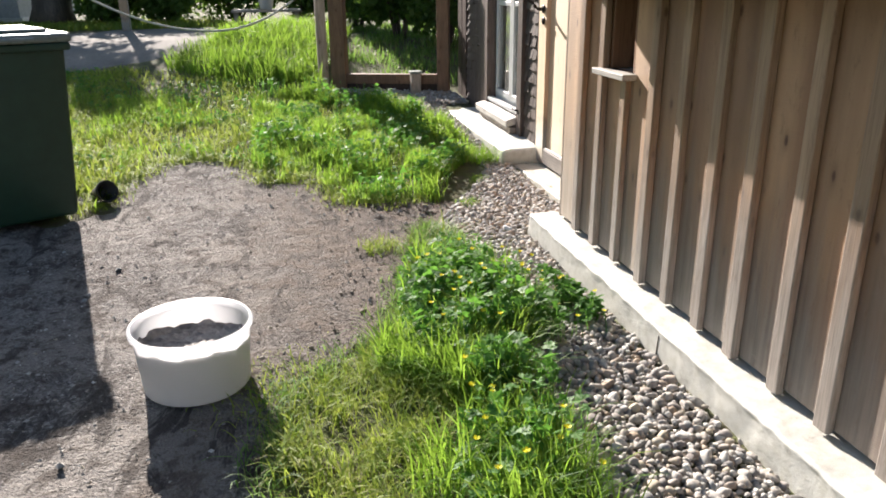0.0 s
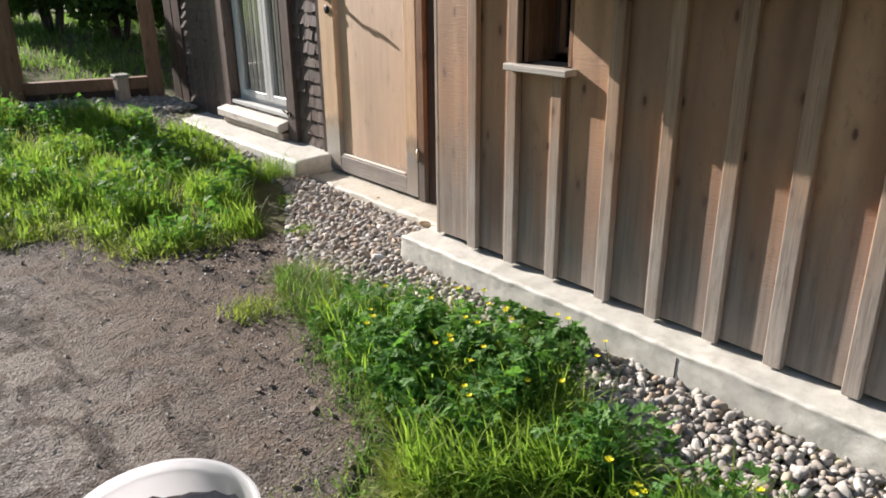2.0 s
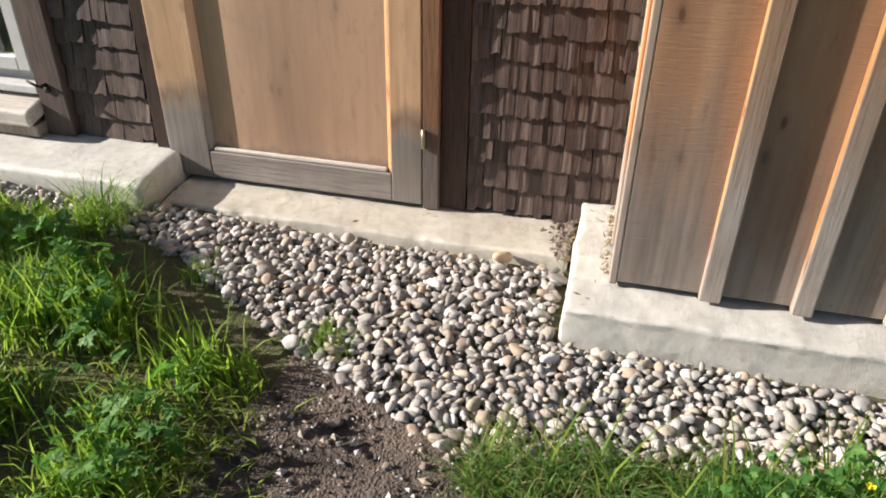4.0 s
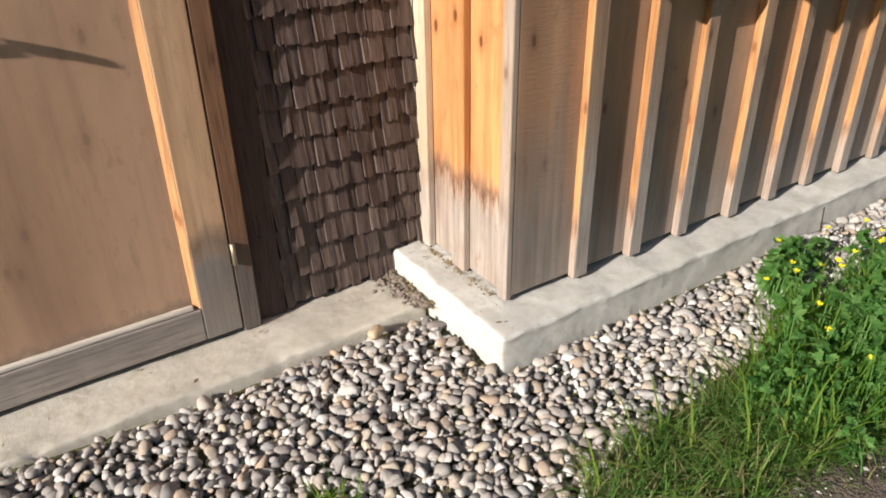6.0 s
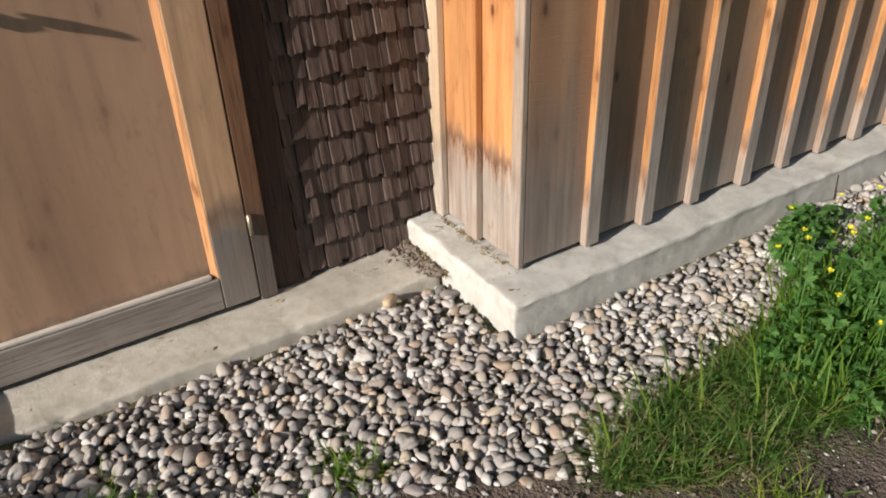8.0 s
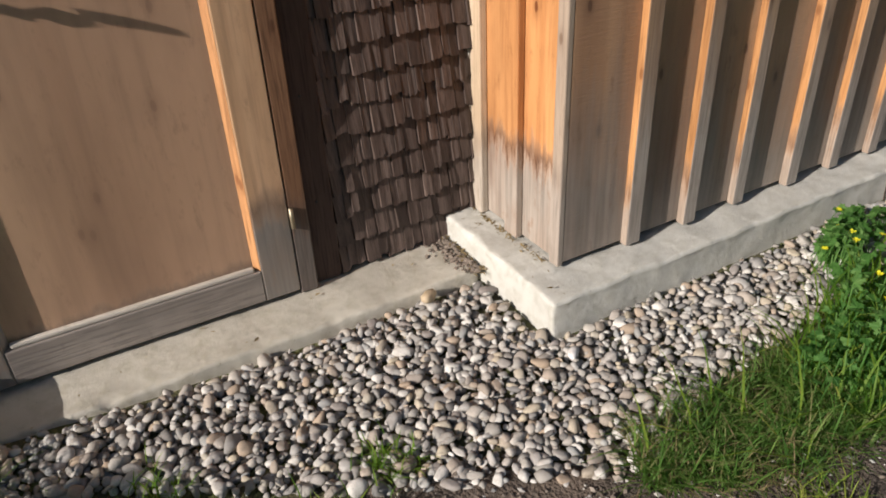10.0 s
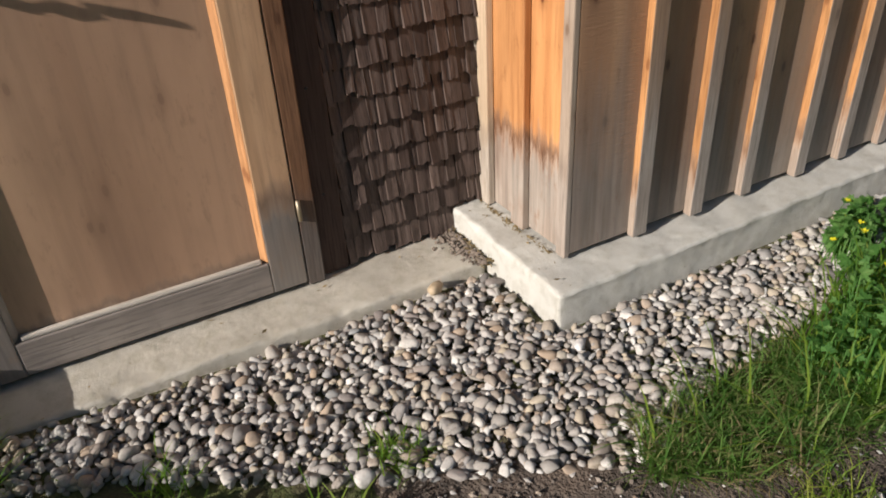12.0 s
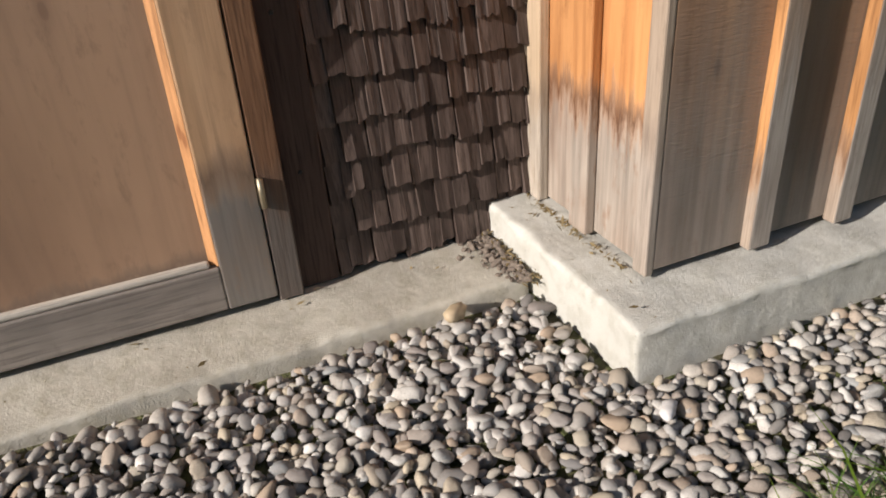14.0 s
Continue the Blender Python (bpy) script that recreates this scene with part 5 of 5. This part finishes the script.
def build_grass():
    x, y, r = scatter(STRIP, 16500, 31, 0.055, 190)
    h = r.uniform(0.09, 0.26, len(x))
    low = x + 0.12 * np.sin(y * 9) < -1.0
    blades("grass", x[low], y[low], h[low] * 0.55, r.uniform(0.4, 1.1, low.sum()), r.uniform(0.0028, 0.005, low.sum()), M_GRASS2, 9, "low yellowish grass at the asphalt edge")
    keep = ~low & ((y < -0.95) | (r.random(len(x)) < 0.35))
    x, y, h = x[keep], y[keep], h[keep]
    blades("grass", x, y, h, r.uniform(0.2, 0.95, len(x)), r.uniform(0.003, 0.007, len(x)), M_GRASS, 1, "long green grass growing between asphalt and pebbles")
    x, y, r = scatter(TONGUE, 2900, 32, 0.035, 70)
    blades("grass", x, y, r.uniform(0.035, 0.13, len(x)) * np.where(r.random(len(x)) < 0.15, 1.4, 1.0), r.uniform(0.2, 1.4, len(x)), r.uniform(0.002, 0.0048, len(x)), M_SEDGE, 2, "tuft of long grass spilling over the asphalt edge")
    x, y, r = scatter(LAWN, 17500, 33, 0.055, 150)
    h = r.uniform(0.09, 0.25, len(x)) * np.clip(0.7 + 0.3 * np.sin(x * 5 + y * 3), 0.5, 1.2)
    blades("grass", x, y, h, r.uniform(0.15, 0.8, len(x)), r.uniform(0.0035, 0.009, len(x)), M_GRASS, 3, "bright tall grass at the lawn edge")
    x, y, r = scatter(BACK, 26000, 34, 0.12, 700)
    h = r.uniform(0.03, 0.11, len(x)) * np.where((x > -1.9) | ((y < 2.4) & (x > -2.9)), 1.45, 1.0)
    blades("grass", x, y, h, r.uniform(0.3, 1.1, len(x)), r.uniform(0.005, 0.010, len(x)), M_GRASS2, 4, "short patchy yellow-green lawn")
    x, y, r = scatter(BANK, 11000, 35, 0.12, 160)
    blades("grass", x, y, r.uniform(0.10, 0.36, len(x)), r.uniform(0.2, 0.95, len(x)), r.uniform(0.005, 0.010, len(x)), M_GRASS, 5, "tall uncut grass on the bank")
    x, y, r = scatter(BEHIND, 11000, 36, 0.12, 300)
    # the duller grass colour stands in for shade behind the gateway
    blades("grass", x, y, r.uniform(0.04, 0.15, len(x)), r.uniform(0.2, 0.9, len(x)), r.uniform(0.007, 0.013, len(x)), M_SEDGE, 6, "rough grass behind the timber gateway, toned down for shade")
    x, y, r = scatter(BEYOND, 6000, 46, 0.3, 120)
    blades("grass", x, y, r.uniform(0.05, 0.16, len(x)), r.uniform(0.3, 1.0, len(x)), r.uniform(0.012, 0.022, len(x)), M_GRASS2, 14, "sunlit yellowish lawn beyond the lane")
    x, y, r = scatter(BACK, 6500, 38, 0.10, 85)
    blades("grass", x, y, r.uniform(0.06, 0.17, len(x)), r.uniform(0.2, 0.9, len(x)), r.uniform(0.004, 0.008, len(x)), M_GRASS, 10, "clumps of taller green grass in the lawn")
    x, y, r = scatter(LAWN, 5000, 39, 0.12, 120)
    blades("grass", x, y, r.uniform(0.04, 0.12, len(x)), r.uniform(0.3, 1.1, len(x)), r.uniform(0.003, 0.007, len(x)), M_GRASS2, 11, "yellowish grass among the tall green blades")
    x, y, r = scatter(TONGUE, 26, 40)
    blades("grass_stalks", x, y, r.uniform(0.18, 0.28, len(x)), r.uniform(0.5, 1.2, len(x)), r.uniform(0.004, 0.006, len(x)), M_GRASS2, 12, "long pale grass stalks arching over the asphalt")
    x, y, r = scatter(TONGUE, 900, 47, 0.03, 60)
    blades("dry_stalks", x, y, r.uniform(0.02, 0.07, len(x)), r.uniform(0.8, 1.8, len(x)), r.uniform(0.002, 0.004, len(x)), M_DRY, 15, "brown dead thatch under the grass tuft")
    # small tufts standing alone at the edge of the pebbles; the tallest is added for its shadow
    for k, (cx, cy, sp, n, hh, lab) in enumerate(((-0.93, 0.03, 0.055, 260, 0.10, "small yellowish grass tuft on bare ground"), (-0.30, 0.72, 0.032, 130, 0.075, "small green tuft at the edge of the pebbles"),
                                                  (-0.12, 1.18, 0.03, 80, 0.07, "small green tuft at the edge of the pebbles"), (-1.38, -1.28, 0.12, 700, 0.08, "low yellowish grass on the asphalt edge"),
                                                  (0.03, 1.60, 0.055, 280, 0.19, "taller green tuft added beside the concrete slab to shade pebbles"))):
        r = np.random.default_rng(60 + k)
        x, y = r.normal(cx, sp, n), r.normal(cy, sp, n)
        blades("grass_tuft", x, y, r.uniform(0.4, 1.1, n) * hh, r.uniform(0.3, 1.1, n), r.uniform(0.0025, 0.0045, n), M_GRASS2 if k in (0, 3) else M_GRASS, 70 + k, lab)
    # sparse low blades creeping over the broken edge of the asphalt
    r = np.random.default_rng(88)
    line = np.array([(-1.50, -1.8), (-1.42, -1.3), (-1.06, -0.98), (-0.9, -0.55), (-0.76, -0.2), (-0.63, 0.1)])
    s = r.uniform(0, len(line) - 1.001, 1500)
    k = s.astype(int)
    p = line[k] + (line[k + 1] - line[k]) * (s - k)[:, None] + r.normal(0, 0.045, (len(s), 2)) * (0.4 + np.abs(np.sin(s * 7)))[:, None]
    blades("grass", p[:, 0], p[:, 1], r.uniform(0.03, 0.10, len(s)), r.uniform(0.4, 1.3, len(s)), r.uniform(0.0025, 0.005, len(s)), M_SEDGE, 13, "sparse low grass creeping over the asphalt edge", 0.0)
    r = np.random.default_rng(89)
    line = np.array([(-2.50, 1.05), (-2.38, 1.58), (-2.24, 2.02), (-1.95, 2.08), (-1.63, 1.92), (-1.52, 1.46), (-1.18, 1.46), (-1.06, 0.94), (-0.64, 0.82)])
    s = r.uniform(0, len(line) - 1.001, 2600)
    k = s.astype(int)
    p = line[k] + (line[k + 1] - line[k]) * (s - k)[:, None] + r.normal(0, 0.06, (len(s), 2)) * (0.4 + np.abs(np.sin(s * 5)))[:, None]
    blades("grass", p[:, 0], p[:, 1], r.uniform(0.03, 0.09, len(s)), r.uniform(0.5, 1.4, len(s)), r.uniform(0.003, 0.006, len(s)), M_GRASS2, 16, "low yellowish grass fringe along the lawn edge", 0.0)
    # dry stalks lying among the grass
    x, y, r = scatter(STRIP[3:] + TONGUE, 500, 37)
    blades("dry_stalks", x, y, r.uniform(0.05, 0.14, len(x)), r.uniform(0.8, 1.6, len(x)), r.uniform(0.002, 0.004, len(x)), M_DRY, 7, "dry straw-coloured stalks among the grass")


def herb_leaves(name, x, y, z, size, mat, seed, label):
    """Three-lobed leaves on thin stalks."""
    r = np.random.default_rng(seed)
    lobes = np.array([(0, 0, 0), (0.20, 0.26, 0.05), (0.36, 0.58, 0.03), (0.17, 0.62, 0.03), (0.20, 0.92, -0.02), (0.0, 0.80, -0.04),
                      (-0.20, 0.92, -0.02), (-0.17, 0.62, 0.03), (-0.36, 0.58, 0.03), (-0.20, 0.26, 0.05)])
    verts, faces, n = [], [], 0
    for px, py, pz, s in zip(x, y, z, size):
        g = float(ground_z(np.array(px), np.array(py)))
        yaw, tilt = r.uniform(0, 6.28), r.normal(0, 0.45)
        m = np.array(Euler((tilt, r.normal(0, 0.35), yaw)).to_matrix())
        top = np.array((px, py, g + pz))
        for a in (-1.15, 0.0, 1.15):
            rot = np.array([(math.cos(a), -math.sin(a), 0), (math.sin(a), math.cos(a), 0), (0, 0, 1)])
            fold = lobes * np.array([1, 1, 1]) * s * (1.0 if a == 0 else 0.85)
            verts.append((fold @ rot.T) @ m.T + top)
            faces += [(n, n + 1, n + 2, n + 3), (n, n + 3, n + 4, n + 5), (n, n + 5, n + 6, n + 7), (n, n + 7, n + 8, n + 9)]
            n += 10
        off = np.array((r.normal(0, 0.02), r.normal(0, 0.02), 0))
        foot = np.array((px, py, g - 0.01)) + off
        w = np.array((0.0012, 0.0008, 0))
        verts.append(np.array((foot - w, foot + w, top + w, top - w)))
        faces.append((n, n + 1, n + 2, n + 3))
        n += 4
    ob = raw(name, np.concatenate(verts).tolist(), faces, mat)
    return tagged(ob, label, "plant", kind="stuff")


HERBS = [(-1.02, -2.3), (-0.98, -1.1), (-0.86, -0.6), (-0.74, -0.38), (-0.58, -0.42), (-0.40, -0.66), (-0.27, -0.78), (-0.19, -0.98), (-0.32, -1.12), (-0.56, -1.28), (-0.64, -1.7), (-0.66, -2.3)]


def build_herbs():
    x, y, r = scatter(HERBS, 2100, 41, 0.045, 60)
    mid = np.clip(1.2 - np.abs(x + 0.65) * 1.6, 0.35, 1)
    z = r.uniform(0.04, 0.20, len(x)) * mid
    herb_leaves("herb_leaves", x, y, z, r.uniform(0.016, 0.042, len(x)), M_HERB, 5, "dense buttercup leaves beside the pebbles")
    x, y, r = scatter([(-0.80, -0.75), (-0.74, -0.22), (-0.62, -0.2), (-0.52, -0.5), (-0.46, -0.85)], 280, 45, 0.06, 30)
    herb_leaves("herb_leaves", x, y, r.uniform(0.05, 0.17, len(x)), r.uniform(0.014, 0.032, len(x)), M_HERB, 8, "broad lobed leaves at the grass edge")
    x, y, r = scatter([(-1.02, -1.15), (-0.95, -0.6), (-0.86, -0.28), (-0.68, -0.26), (-0.80, -1.15)], 520, 48, 0.05, 40)
    herb_leaves("herb_leaves", x, y, r.uniform(0.03, 0.11, len(x)), r.uniform(0.012, 0.030, len(x)), M_HERB, 9, "low lobed leaves along the bare verge")
    x, y, r = scatter(LAWN, 1500, 42, 0.07, 45)
    herb_leaves("herb_leaves", x, y, r.uniform(0.04, 0.18, len(x)), r.uniform(0.018, 0.044, len(x)), M_HERB, 6, "weed leaves in the bright grass")
    x, y, r = scatter(BACK, 1800, 43, 0.1, 90)
    herb_leaves("herb_leaves", x, y, r.uniform(0.02, 0.08, len(x)), r.uniform(0.02, 0.04, len(x)), M_HERB, 7, "low clover and weed leaves in the lawn")
    # buttercups
    def flower(h, bend):
        f = thing("buttercup", "yellow buttercup flower on a thin green stalk", "flower", group="buttercups beside the pebbles")
        part("stalk", tube(bmesh.new(), [(0, 0, -0.01), (bend * 0.3, 0, h * 0.5), (bend, 0, h)], [0.0016, 0.0014, 0.001], 5), M_HERB, f)
        bm = bmesh.new()
        for k in range(5):
            a = k * 2 * math.pi / 5
            ca, sa = math.cos(a), math.sin(a)
            pts = [(0, 0, 0), (0.0055, 0.0042, 0.003), (0.0095, 0.003, 0.0065), (0.0095, -0.003, 0.0065), (0.0055, -0.0042, 0.003)]
            bm.faces.new([bm.verts.new((bend + px * ca - py * sa, px * sa + py * ca, h + pz)) for px, py, pz in pts])
        part("petals", bm, M_PETAL, f, "bright yellow petals")
        bm = bmesh.new()
        tube(bm, [(bend, 0, h - 0.001), (bend, 0, h + 0.005)], [0.003, 0.0022], 8)
        part("centre", bm, M_PETAL, f)
        return f

    protos = [flower(0.15, 0.02), flower(0.20, -0.015), flower(0.24, 0.03)]
    x, y, r = scatter(HERBS, 46, 44)
    low = [(-0.177, -0.923), (-0.253, -0.810), (-0.337, -0.815), (-0.350, -0.721), (-0.376, -0.836), (-0.271, -0.875), (-0.243, -1.147), (-0.361, -1.212)]
    places = [(px, py, 0.95) for px, py in zip(x, y)] + [(px, py, 0.55) for px, py in low]
    for i, (px, py, size) in enumerate(places):
        m = pose(px, py, float(ground_z(np.array(px), np.array(py))), r.normal(0, 6), r.normal(0, 6), r.uniform(0, 360)) @ Matrix.Diagonal((1.0, 1.0, size, 1))
        if i < 3:
            protos[i].matrix_basis = m
        else:
            copy_thing(protos[i % 3], m)


def build_litter():
    """Dry scraps in the angle between plinth and step."""
    r = np.random.default_rng(90)
    x = np.concatenate([r.uniform(0.18, 0.46, 150), r.uniform(0.05, 0.44, 110), r.uniform(0.22, 0.40, 16), r.uniform(-0.11, 0.40, 14)])
    y = np.concatenate([r.normal(0.146, 0.010, 150), 0.026 + np.abs(r.normal(0, 0.010, 110)), r.uniform(0.2, 1.5, 16), r.uniform(0.03, 0.11, 14)])
    z = np.concatenate([np.full(150, 0.040), np.full(110, 0.112), np.full(16, 0.034), np.full(14, 0.112)])
    n = len(x)
    verts, faces = [], []
    for i in range(n):
        a, ln, w = r.uniform(0, 6.28), r.uniform(0.006, 0.028), r.uniform(0.001, 0.004)
        d, s = np.array((math.cos(a), math.sin(a), r.normal(0, 0.3))), np.array((-math.sin(a), math.cos(a), r.normal(0, 0.3)))
        c = np.array((x[i], y[i], z[i] + r.uniform(0, 0.012)))
        verts += [(c - d * ln / 2).tolist(), (c - s * w).tolist(), (c + d * ln / 2).tolist(), (c + s * w).tolist()]
        faces.append((4 * i, 4 * i + 1, 4 * i + 2, 4 * i + 3))
    tagged(raw("leaf_litter", verts, faces, M_DRY), "dry twigs and leaf scraps in the corner of the plinth", "litter", kind="stuff")


build_grass()
build_herbs()
build_litter()
build_grit()

for yy, zz in ((0.556, 0.305), (0.56, 0.62), (0.552, 0.95)):
    tagged(mesh_object("nail_head", tube(bmesh.new(), [(DX + 0.0268, yy, zz), (DX + 0.0235, yy, zz)], [0.005, 0.004], 8), M_BLACK), "dark nail head in the door casing", "nail")

# ---- pieces of wall and ground ----
shingle_field(0.004, 0.507, 0.045, 1.30, 0.084, 5)
shingle_field(1.640, 1.945, 0.135, 1.20, 0.084, 6, 2.0, 0.5)
shingle_sheet("shingles", 3.105, 3.715, 0.12, 1.75, 0.074, 7)
part("corner_casing", box(FACE - 0.045, FACE - 0.001, 3.72, 3.868, 0.12, 2.2, 0.004), M_CASING, wall_main)
part("corner_casing", box(FACE - 0.048, FACE - 0.001, 3.872, 4.028, 0.14, 2.2, 0.004), M_CASING, wall_main)
shingle_sheet("shingles", 1.640, 1.945, 1.24, 1.75, 0.088, 8)
shingle_sheet("shingles", 0.004, 0.507, 1.33, 1.75, 0.088, 9)
build_pebbles()
